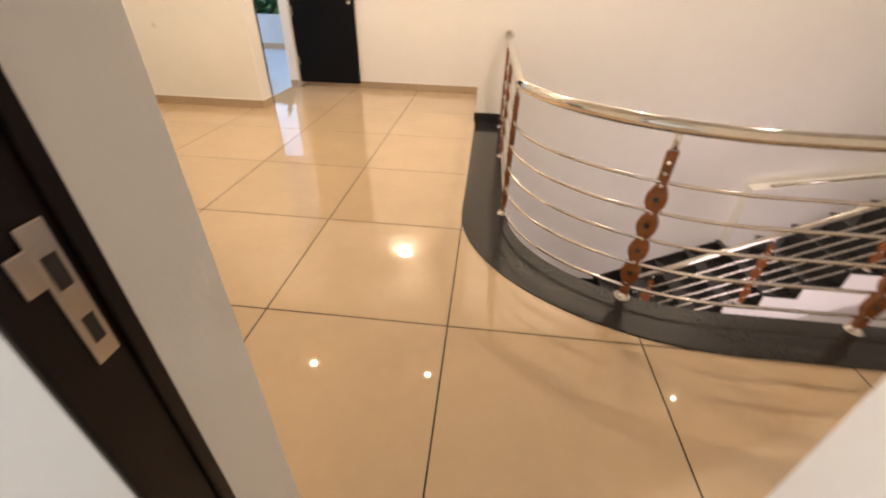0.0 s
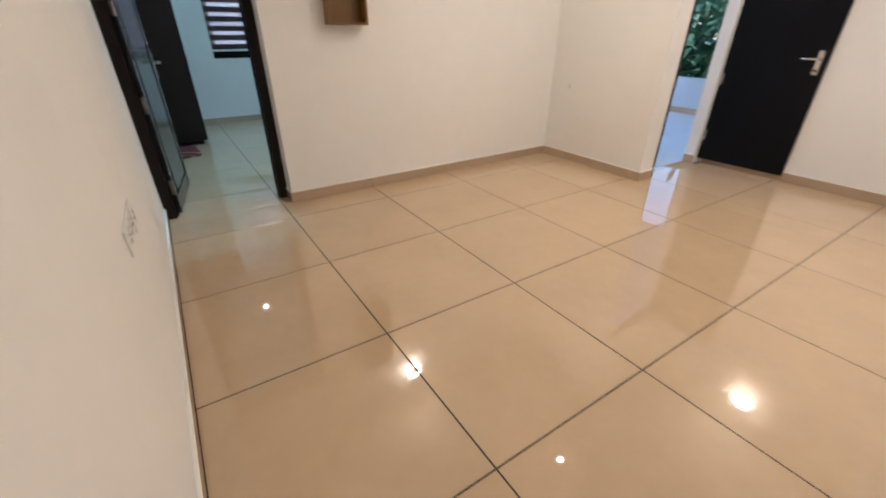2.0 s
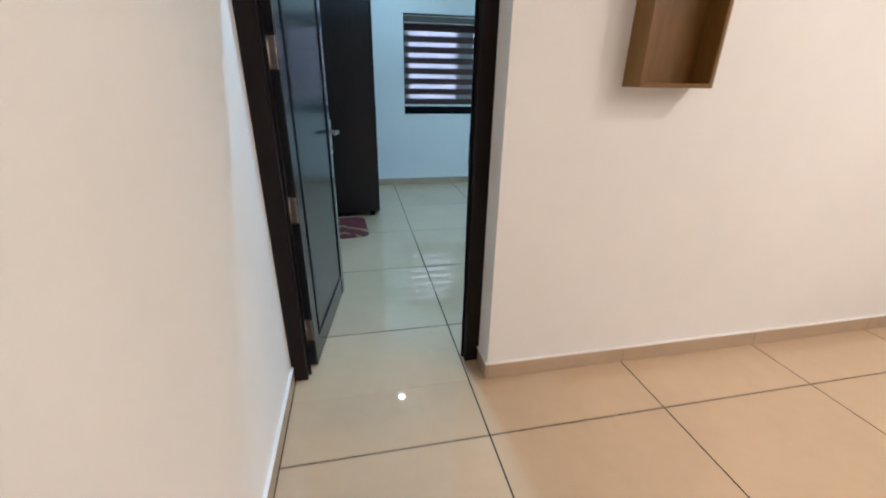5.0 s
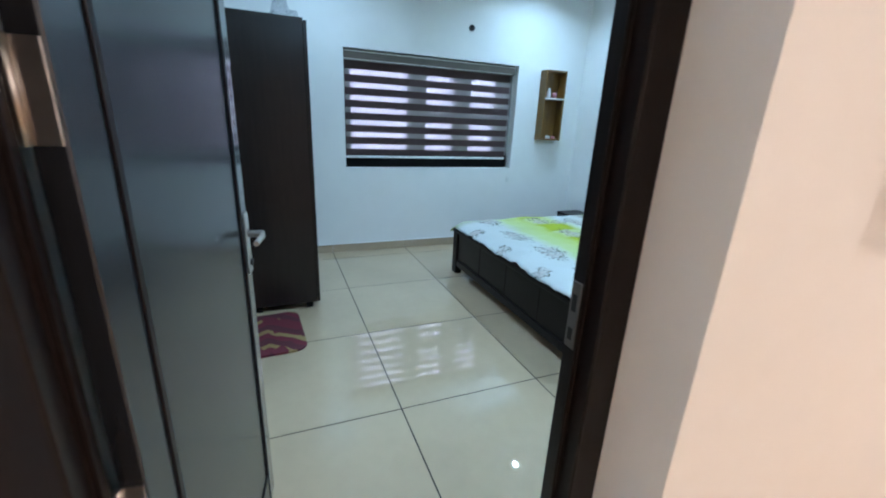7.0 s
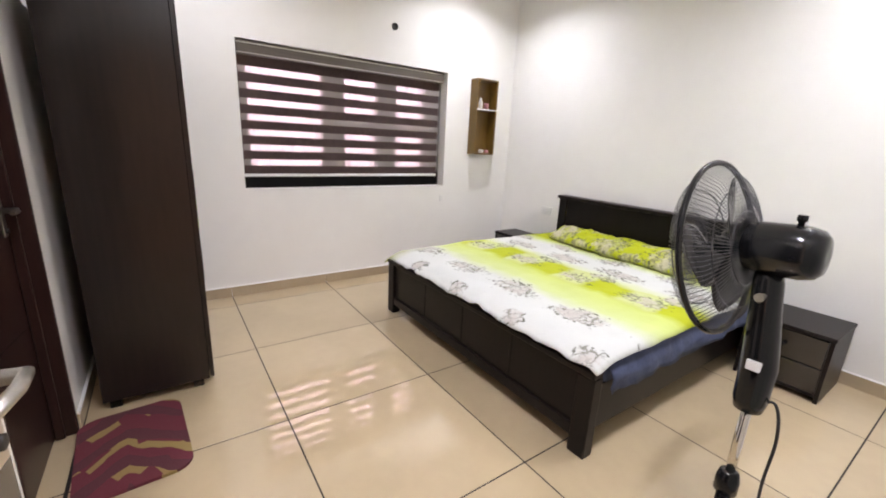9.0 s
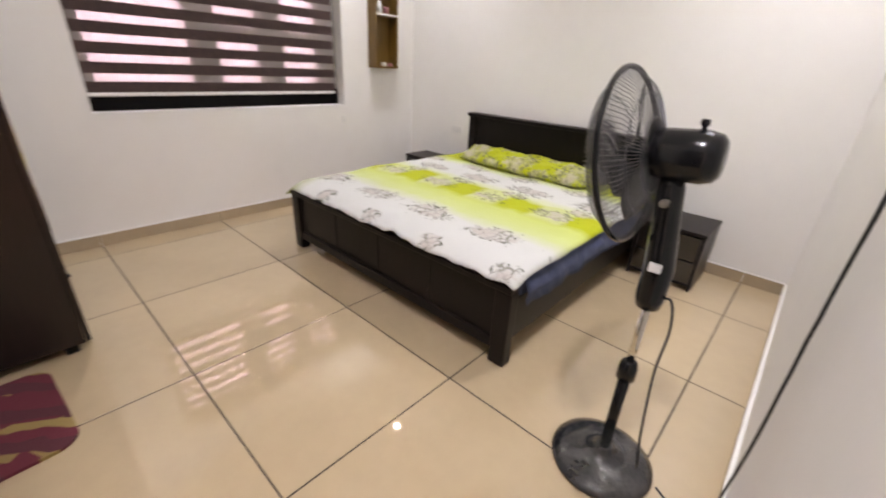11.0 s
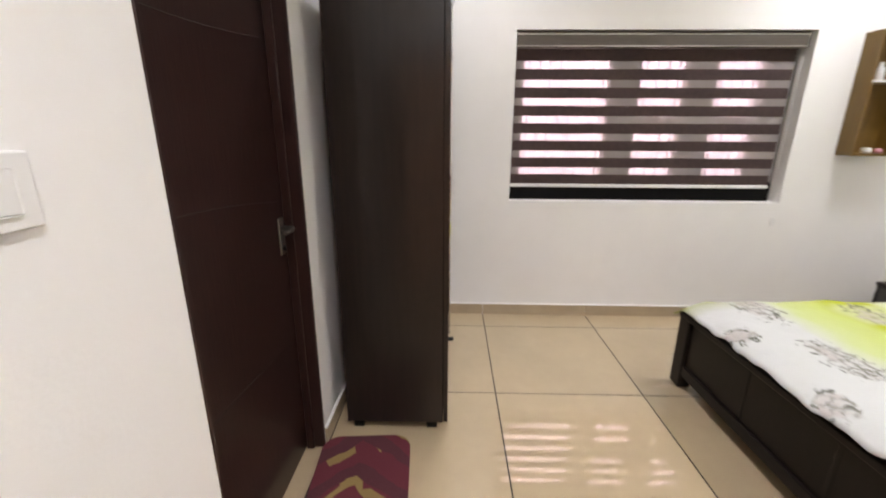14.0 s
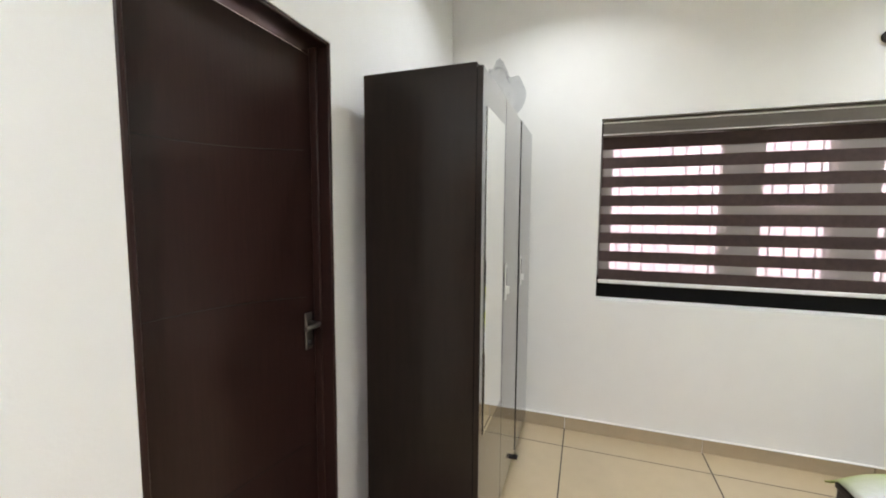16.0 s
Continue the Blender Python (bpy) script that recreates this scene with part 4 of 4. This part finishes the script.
# ---- switches and sockets ----
def plate(name, m, w, h, label, cat, gangs=0, rocker=False, pins=0):
    """On a wall: local x along it, z up, -y out of it."""
    p = thing(name, m, label, cat)
    part("plate", box(-w / 2, w / 2, -0.008, 0, -h / 2, h / 2, bevel=0.003, seg=2), M_PLASTIC, p)
    if rocker:
        part("rocker", box(-w * 0.28, w * 0.28, -0.011, -0.008, -h * 0.3, h * 0.3, bevel=0.003), M_PLASTIC, p)
    for i in range(gangs):
        x = (i - (gangs - 1) / 2) * w / (gangs + 0.4)
        bm = bmesh.new()
        for dx, dz in ((0, 0.014), (-0.010, -0.008), (0.010, -0.008)):
            lathe(bm, [(0.0032, 0), (0.0032, 0.0015)], 8, pose(x + dx, -0.0082, dz, 90, 0, 0))
        part("socket_holes", bm, M_DARK, p)
        part("seam", box(x + w / (gangs + 0.4) / 2 - 0.0006, x + w / (gangs + 0.4) / 2 + 0.0006, -0.0086, -0.008, -h * 0.36, h * 0.36), M_GRILLE, p)
    return p


plate("socket_plate", pose(-1.0, YS, 0.668, 0, 0, 180), 0.255, 0.085, "white three-socket plate on the landing wall", "socket", gangs=3)
plate("socket_plate", pose(-1.185, YS, 0.655, 0, 0, 180), 0.075, 0.11, "small white single socket plate on the wall", "socket", gangs=1)
plate("socket_plate", pose(-2.47, YN, 0.76), 0.05, 0.05, "small white socket low on the landing wall", "socket", gangs=1)
plate("switch_plate", pose(-0.3, YA, 1.29), 0.14, 0.085, "white switch plate by the balcony door", "switch", rocker=True)
plate("switch_plate", pose(-4.155, YS, 1.285, 0, 0, 180), 0.12, 0.10, "white rocker switch by the bathroom door", "switch", rocker=True)
plate("socket_plate", pose(XW, 2.08, 0.76, 0, 0, 90), 0.04, 0.06, "small white socket under the window", "socket")
plate("socket_plate", pose(-5.93, YN, 0.685), 0.15, 0.085, "white socket plate beside the headboard", "socket", gangs=2)
plate("socket_plate", pose(XE, 0.47, 1.272, 0, 0, -90), 0.13, 0.085, "white wall socket with a plug in it", "socket")
hk = thing("pipe_sleeve", pose(XW, 1.49, 2.33, 0, 90, 0), "small dark round pipe hole high in the wall", "wall fitting")
bm = bmesh.new()
lathe(bm, [(0.03, 0), (0.03, 0.012), (0.024, 0.014), (0.02, 0.006), (0.001, 0.005)], 20)
part("ring", bm, M_DARK, hk)

# ---- mat ----
bm = bmesh.new()
poly = []
for cx, cy, a0 in ((0.20, 0.12, 0), (-0.20, 0.12, 90), (-0.20, -0.12, 180), (0.20, -0.12, 270)):
    for k in range(7):
        a = radians(a0 + 15 * k)
        poly.append((cx + 0.075 * math.cos(a), cy + 0.075 * math.sin(a)))
prism(bm, poly, 0.0, 0.013)
ob = part("door_mat", bm, M_RUG)
ob.matrix_basis = pose(-4.965, -0.605, 0.002, 0, 0, 4)
tagged(ob, "maroon and tan patterned mat by the bathroom door", "mat")


# ---- ceiling and wall lamps ----
# The east bedroom pair and the start room's lamp are unseen additions.
for i, p in enumerate(LANDING_LAMPS + ROOM_LAMPS + [(-1.3, -1.95)]):
    dl = thing("downlight", pose(*p, CEIL), "small round white ceiling downlight, switched on", "ceiling light", group="ceiling downlights")
    bm = bmesh.new()
    r0 = 0.052
    lathe(bm, [(r0, -0.003), (r0, 0.0), (r0 + 0.02, 0.0), (r0 + 0.02, -0.006), (r0, -0.008)], 24)
    part("rim", bm, M_PLASTIC, dl)


def sconce(m):
    s = thing("wall_lamp", m, "warm curved C-shaped wall lamp, switched on", "wall lamp", group="curved wall lamps on the landing")
    bm = bmesh.new()
    lathe(bm, [(0.05, 0), (0.05, 0.018), (0.02, 0.022)], 20, pose(0, 0, 0, 90, 0, 0))
    part("back_plate", bm, M_CHROME, s)
    bm = bmesh.new()
    tube(bm, [(0, -0.018, 0), (0, -0.06, 0)], 0.009, 10)
    part("arm", bm, M_CHROME, s)
    bm = bmesh.new()
    tube(bm, [(0.085 * math.cos(a), -0.075, 0.085 * math.sin(a)) for a in [radians(-60 + 300 * i / 26 + 90) for i in range(27)]], 0.012, 10)
    part("diffuser", bm, M_SCONCE, s, "glowing curved tube")


sconce(pose(XL, 1.12, 2.42, 0, 0, 90))
sconce(pose(-0.24, YA, 2.50))


# ---- stair and railings ----
def arc_pts(a, b, n=24):
    return [(CX - a * math.cos(math.pi / 2 * i / n), CY - b * math.sin(math.pi / 2 * i / n)) for i in range(n + 1)]


RA, RB = 0.955, 0.785
LOW, ROD, RODSTEP = 0.085, 0.068, 0.129


def scallop(h0, h1, lobes, w):
    """Outline of a flat turned board with round lobes."""
    right = []
    n = 8
    step = (h1 - h0) / lobes
    right.append((w * 0.30, h0 - 0.068))
    for k in range(lobes):
        for i in range(n):
            a = math.pi * i / n
            right.append((w * (0.29 + 0.36 * math.sin(a)), h0 + step * (k + i / n)))
    right.append((w * 0.30, h1))
    right.append((w * 0.34, h1 + 0.135))
    right.append((w * 0.26, h1 + 0.14))
    return right + [(-x, z) for x, z in right[::-1]]


def post(parent, x, y, z, ang, h):
    p = new("post")
    p.empty_display_size = 0.05
    p.parent = parent
    p.matrix_basis = pose(x, y, z, 0, 0, ang)
    bm = bmesh.new()
    lathe(bm, [(0.038, 0), (0.038, 0.005), (0.030, 0.010), (0.022, 0.014), (0.020, 0.026), (0.016, 0.028)], 20)
    part("flange", bm, M_STEEL, p)
    bm = bmesh.new()
    lobe = (h - 0.23 - LOW) / 4
    out = scallop(LOW, h - 0.23, 4, 0.062)
    for y0, y1 in ((-0.014, 0.014),):
        a = [bm.verts.new((px, y0, pz)) for px, pz in out]
        b = [bm.verts.new((px, y1, pz)) for px, pz in out]
        bm.faces.new(a), bm.faces.new(b[::-1])
        for i in range(len(out)):
            j = (i + 1) % len(out)
            bm.faces.new((a[i], b[i], b[j], a[j]))
    part("baluster_board", bm, M_BALUSTER, p, "scalloped reddish-brown wooden board")
    for k in range(4):
        bm = bmesh.new()
        lathe(bm, [(0.011, -0.0165), (0.011, 0.0165)], 12, pose(0, 0, LOW + lobe * (k + 0.5), 90, 0, 0))
        part("dark_disc", bm, M_DARK, p)
    for z in [LOW + lobe * k for k in range(5)] + [h - 0.18, h - 0.135]:
        bm = bmesh.new()
        lathe(bm, [(0.007, -0.0185), (0.009, -0.0165), (0.009, 0.0165), (0.007, 0.0185)], 10, pose(0, 0, z, 90, 0, 0))
        part("steel_stud", bm, M_STEEL, p)
    bm = bmesh.new()
    tube(bm, [(0, 0, h - 0.085), (0, 0, h - 0.015)], 0.011, 12)
    part("pin", bm, M_STEEL, p)


def railing(name, line, z_of, posts, h, label):
    r = thing(name, pose(*line[0], 0), label, "railing")
    o = Vector((*line[0], 0))
    bm = bmesh.new()
    tube(bm, [Vector((x, y, z_of(x) + h)) - o for x, y in line], 0.027, 16)
    part("handrail", bm, M_STEEL, r)
    for k in range(5):
        bm = bmesh.new()
        tube(bm, [Vector((x, y, z_of(x) + ROD + RODSTEP * k)) - o for x, y in line], 0.008, 8)
        part("rod", bm, M_STEEL, r)
    for x, y, a in posts:
        post(r, x - o.x, y - o.y, z_of(x) - o.z, a, h)


line = [(CX - RA, 2.90), (CX - RA, 2.4), (CX - RA, 1.9), (CX - RA, 1.4)] + arc_pts(RA, RB) + [(2.6, CY - RB), (3.4, CY - RB), (4.4, CY - RB), (5.3, CY - RB)]
railing("stair_railing", line, lambda x: 0.006, [(CX - RA, 2.80, 90), (CX - RA, 2.0, 90), (1.046, 1.02, 88), (1.592, 0.297, -30), (2.54, 0.2, 0), (3.5, 0.2, 0), (4.5, 0.2, 0)], 0.80, "curved steel railing with reddish wooden balusters round the stairwell")

fl = thing("rail_flange", pose(CX - RA, 2.929, 0.806), "round polished steel wall flange of the handrail", "flange")
bm = bmesh.new()
lathe(bm, [(0.045, 0), (0.045, 0.006), (0.034, 0.012), (0.03, 0.03)], 24, pose(0, 0, 0, 90, 0, 0))
part("disc", bm, M_STEEL, fl)

# flight rising east along the stair wall
GO, RISE, SX, SZ, NST = 0.29, 0.165, 2.45, -1.98, 12
st = thing("staircase", pose(SX, 1.95, SZ), "white plastered staircase with black granite treads", "staircase", kind="structure")
bm = bmesh.new()
prof = [(0, -0.25), (0, 0)]
for i in range(NST):
    prof += [(GO * i, RISE * (i + 1) - 0.02), (GO * (i + 1), RISE * (i + 1) - 0.02)]
prof.append((GO * NST, RISE * NST - 0.35))
a = [bm.verts.new((x, 0, z)) for x, z in prof]
b = [bm.verts.new((x, 0.975, z)) for x, z in prof]
bm.faces.new(a), bm.faces.new(b[::-1])
for i in range(len(prof)):
    j = (i + 1) % len(prof)
    bm.faces.new((a[i], b[i], b[j], a[j]))
part("flight_body", bm, M_WALL, st)
for i in range(NST):
    part("tread", box(GO * i - 0.02, GO * (i + 1) - 0.001, 0.003, 0.974, RISE * (i + 1) - 0.0195, RISE * (i + 1), bevel=0.004), M_GRANITE, st)
    part("riser", box(GO * i - 0.012, GO * i - 0.001, 0.003, 0.974, RISE * i + 0.001, RISE * (i + 1) - 0.02), M_GRANITE, st)
bm = box(0.9, SX, 0.0, 2.93, SZ - 0.2, SZ)
structure("mid_landing", bm, M_GRANITE, "dark granite half landing of the staircase", "floor")
structure("lower_floor", box(0.7, 6.5, -0.2, 2.93, -3.5, -3.4), M_TILE, "beige tiled floor of the storey below", "floor")
structure("half_landing_skirting", box(1.0, SX, 2.915, 2.93, SZ, SZ + 0.12), M_GRANITE, "black granite skirting of the half landing", "baseboard")
fl = [(SX + 0.02 + 3.2 * i / 8, 2.0) for i in range(9)]
railing("flight_railing", fl, lambda x: SZ + RISE + (x - SX - 0.145) * RISE / GO + 0.005, [(SX + 0.145 + GO * k, 2.0, 0) for k in (0, 3, 6, 9)], 0.77, "steel stair railing with reddish wooden balusters along the flight")
def slope_wall(name, x0, x1, y0, y1, z0, top0, top1, mat, label, category):
    """A low wall along x whose top rises from top0 to top1."""
    bm = bmesh.new()
    a = [bm.verts.new((x, y0, z)) for x, z in ((x0, z0), (x1, z0), (x1, top1), (x0, top0))]
    b = [bm.verts.new((x, y1, z)) for x, z in ((x0, z0), (x1, z0), (x1, top1), (x0, top0))]
    bm.faces.new(a), bm.faces.new(b[::-1])
    for k in range(4):
        bm.faces.new((a[k], b[k], b[(k + 1) % 4], a[(k + 1) % 4]))
    return structure(name, bm, mat, label, category)


slope_wall("wall_stair_low", 3.64, 6.2, 2.79, 2.929, -2.4, -0.48, 0.0, M_WALL, "low white plaster wall beside the staircase", "wall")
slope_wall("stair_skirting", SX - 0.06, 3.64, 2.905, 2.929, SZ - 0.1, -1.82, -1.16, M_GRANITE, "black granite skirting along the stair wall", "baseboard")
wr = thing("wall_handrail", pose(3.79, 2.815, -0.43), "thin steel handrail on the low stair wall", "handrail")
bm = bmesh.new()
tube(bm, [(0, 0, 0), (0.91, 0, 0.167), (1.9, 0, 0.35)], 0.014, 12)
part("tube", bm, M_STEEL, wr)
for x in (0.05, 0.9, 1.8):
    bm = bmesh.new()
    tube(bm, [(x, 0, x * 0.184), (x, 0, x * 0.184 - 0.05)], 0.007, 8)
    part("bracket", bm, M_STEEL, wr)

# ---- balcony ----
structure("balcony_floor", box(-7.5, 0.5, 4.366, 7.1, -0.12, -0.02), M_BALCF, "pale sunlit balcony floor", "floor")
structure("balcony_floor_strip", box(-7.5, -1.642, 3.202, 4.366, -0.12, -0.02), M_BALCF, "pale balcony floor by the doorway", "floor")
structure("balcony_ceiling", box(-7.5, 0.5, 4.366, 7.6, 2.42, 2.56), M_CEIL, "white plastered ceiling over the balcony", "ceiling")
structure("balcony_parapet", box(-7.5, 0.5, 7.1, 7.25, -0.12, 0.56), M_BALC, "white painted balcony parapet", "parapet")
structure("parapet_skirting", box(-7.5, 0.5, 7.085, 7.1, -0.02, 0.08), M_SKIRT, "brown tile skirting of the parapet", "baseboard")
structure("ground", box(-400, 400, -400, 400, -4.1, -3.9), M_LEAF, "green planted ground outside", "ground")


def palm(m, n, length, label):
    p = thing("palm_plant", m, label, "plant")
    bm = bmesh.new()
    tube(bm, [(0, 0, 0), (0.03, 0, 1.2), (0, 0.02, 2.6), (0.02, 0, 3.6)], [0.11, 0.09, 0.08, 0.06], 10)
    part("trunk", bm, M_BALUSTER, p, "brown fibrous trunk")
    for k in range(n):
        bm = bmesh.new()
        az = 2 * math.pi * k / n + random.uniform(-0.3, 0.3)
        lift = random.uniform(0.2, 1.0)
        spine = []
        for i in range(15):
            t = i / 14
            r = length * t
            spine.append(Vector((r * math.cos(az), r * math.sin(az), 3.5 + lift * r - 0.55 * r * r / length * (1.2 + 0.4 * lift))))
        tube(bm, spine, [0.014 * (1 - 0.8 * i / 14) for i in range(15)], 5)
        side = Vector((-math.sin(az), math.cos(az), 0))
        for i in range(2, 15):
            for s in (-1, 1):
                a = spine[i]
                ln = 0.5 * length * (0.35 + 0.5 * math.sin(math.pi * i / 15))
                d = (side * s + (spine[i] - spine[i - 1]).normalized() * 0.5 + Vector((0, 0, -0.35 + random.uniform(-0.15, 0.15)))).normalized()
                wv = (spine[i] - spine[i - 1]).normalized() * 0.035
                v = [bm.verts.new(q) for q in (a - wv * 0.4, a + d * ln * 0.5 - wv, a + d * ln, a + d * ln * 0.5 + wv, a + wv * 0.4)]
                bm.faces.new(v)
        part("frond", bm, M_LEAF, p)


random.seed(5)
palm(pose(-3.9, 10.2, -3.9), 13, 1.9, "green palm with long fronds behind the balcony parapet")
palm(pose(-5.6, 11.0, -3.8), 12, 2.2, "green palm with long fronds behind the balcony parapet")
palm(pose(-2.3, 11.4, -3.8), 12, 2.0, "green palm with long fronds behind the balcony parapet")


def foliage():
    bm = bmesh.new()
    rnd = random.Random(11)
    for _ in range(13000):
        c = Vector((rnd.uniform(-10, 2.5), rnd.uniform(8.8, 14.5), 0))
        c.z = rnd.uniform(-1.8, 1.5 + 0.22 * (c.y - 8.8))
        if noise.noise(c * 0.55) < -0.34:
            continue
        d = Vector((rnd.uniform(-1, 1), rnd.uniform(-1, 0.4), rnd.uniform(-0.9, 0.6))).normalized()
        s = d.cross(Vector((0, 0.3, 1))).normalized()
        ln, w = rnd.uniform(0.3, 0.9), rnd.uniform(0.06, 0.15)
        droop = Vector((0, 0, -0.18 * ln))
        v = [bm.verts.new(p) for p in (c, c + d * ln * 0.4 + s * w, c + d * ln + droop, c + d * ln * 0.4 - s * w)]
        bm.faces.new(v)
    ob = part("foliage", bm, M_LEAF)
    tagged(ob, "dense broad green leaves beyond the balcony", "foliage", kind="stuff")


foliage()


# ---- skirting and floor tiles ----
def skirting(name, x0, x1, y0, y1, nx, ny, cuts):
    """A row of skirting tiles along a wall; nx, ny: the way that they face."""
    s = thing(name, pose(0, 0, 0), "beige tile skirting along the wall", "baseboard", kind="structure")
    along_x = nx == 0
    lo, hi = (x0, x1) if along_x else (y0, y1)
    marks = [lo] + [c for c in cuts if lo + 0.03 < c < hi - 0.03] + [hi]
    th = 0.010
    tb = 0.0135
    if along_x:
        f = y0 + ny * tb
        bm = box(lo, hi, min(y0, f), max(y0, f), 0.0835, 0.091, bevel=0.002)
    else:
        f = x0 + nx * tb
        bm = box(min(x0, f), max(x0, f), lo, hi, 0.0835, 0.091, bevel=0.002)
    part("plaster_bead", bm, M_WALL, s, "thin white plaster lip")
    for a, b in zip(marks, marks[1:]):
        g = 0.0015
        if along_x:
            f = y0 + ny * th
            bm = box(a + g, b - g, min(y0, f), max(y0, f), 0.001, 0.083, bevel=0.0015)
        else:
            f = x0 + nx * th
            bm = box(min(x0, f), max(x0, f), a + g, b - g, 0.001, 0.083, bevel=0.0015)
        part("skirting_tile", bm, M_SKIRT, s)


CUTS = [T * i for i in range(-9, 9)]
skirting("baseboard_west", XW, XW, YS + 0.011, YN - 0.011, 1, 0, CUTS)
skirting("baseboard_north", XW + 0.011, XE - 0.011, YN, YN, 0, -1, CUTS)
skirting("baseboard_east", XE, XE, 0.09, YN - 0.011, -1, 0, CUTS)
skirting("baseboard_south", XW, BX0, YS, YS, 0, 1, CUTS)
skirting("baseboard_south_bath", BX1, -2.955, YS, YS, 0, 1, CUTS)
skirting("baseboard_landing_south", -2.855, DX0, YS, YS, 0, 1, CUTS)
skirting("baseboard_landing_east", DX1, 5.5, YS, YS, 0, 1, CUTS)
skirting("baseboard_landing_west", XL, XL, 0.086, YN - 0.011, 1, 0, CUTS)
skirting("baseboard_reveal", -2.855, XL + 0.010, 0.085, 0.085, 0, -1, CUTS)
skirting("baseboard_landing_north", XL + 0.011, -1.49, YN, YN, 0, -1, CUTS)
skirting("baseboard_stub", -1.49, -1.49, YN - 0.01, YN + 0.2, 1, 0, CUTS)
skirting("baseboard_alcove", -1.5, XS - 0.011, YA, YA, 0, -1, CUTS)
skirting("baseboard_jamb", -1.64, -1.531, 4.05, 4.05, 0, -1, [])
structure("stair_wall_skirting", box(XS - 0.012, XS, 2.93, YA, 0.001, 0.10), M_SKIRT, "beige skirting beside the stair wall", "baseboard")
structure("granite_skirting", box(XS - 0.016, 1.09, 2.915, 2.9295, 0.0065, 0.10), M_GRANITE, "black granite skirting at the stair wall", "baseboard")

bm = bmesh.new()
bx(bm, XW, XL, YS, YN, -0.15, -0.0011)
bx(bm, XL, XS + 0.1, SY, YN + 0.2, -0.15, -0.0011)
bx(bm, -1.64, XS + 0.1, YN + 0.2, YA, -0.15, -0.0011)
bx(bm, XS + 0.1, 6.5, SY, 0.1, -0.15, -0.0011)
bx(bm, -1.7, 3.2, -4.0, SY, -0.15, -0.0011)
bx(bm, BX0, BX1, SY, YS, -0.15, -0.0011)
bx(bm, 5.94, 6.5, 0.1, 2.93, -0.15, -0.0011)
slab = structure("floor", bm, M_GROUT, "polished beige tile floor with dark grout", "floor")


def edge_y(x):
    """South edge of the stair border's middle, to which the tiles run."""
    if x <= CX - 1.1:
        return 99.0
    if x >= CX:
        return CY - 0.92
    return CY - 0.92 * math.sqrt(max(0.0, 1 - ((x - CX) / 1.1) ** 2))


def lay(x0, x1, y0, y1):
    """Tiles of the grid within a rectangle of the plan."""
    g = 0.0032
    i0, i1 = math.floor(x0 / T), math.ceil(x1 / T)
    j0, j1 = math.floor(y0 / T), math.ceil(y1 / T)
    for i in range(i0, i1):
        for j in range(j0, j1):
            a, b = max(i * T + g, x0), min((i + 1) * T - g, x1)
            c, d = max(j * T + g, y0), min((j + 1) * T - g, y1)
            if b - a < 0.01 or d - c < 0.01:
                continue
            if a < CX - 1.1 < b and d > 0.05 or (a >= CX - 1.1 and d > CY - 0.92):
                xs = sorted({a, b, *[a + (b - a) * k / 24 for k in range(25)], min(max(CX - 1.1, a), b), min(max(CX - 1.0999, a), b)})
                up = [(x, min(d, edge_y(x))) for x in xs]
                up = [q for q in up if q[1] > c + 0.002]
                if len(up) < 2:
                    continue
                poly = [(up[0][0], c), (up[-1][0], c)] + up[::-1]
                bm = prism(bmesh.new(), poly, -0.01, 0.0)
            else:
                bm = bx(bmesh.new(), a, b, c, d, -0.01, 0.0, bevel=0.0008)
            part("floor_tile", bm, M_TILE, slab)


lay(XW, XL, YS, YN)
lay(XL + 0.0005, 5.6, YS + 0.0005, YN - 0.0005)
lay(-1.49, XS, YN, YA)
lay(-1.64, -1.4905, YN + 0.2, 4.05)
lay(-1.7, 3.2, -4.0, YS)
lay(BX0, BX1, YS - 0.12, YS - 0.0005)
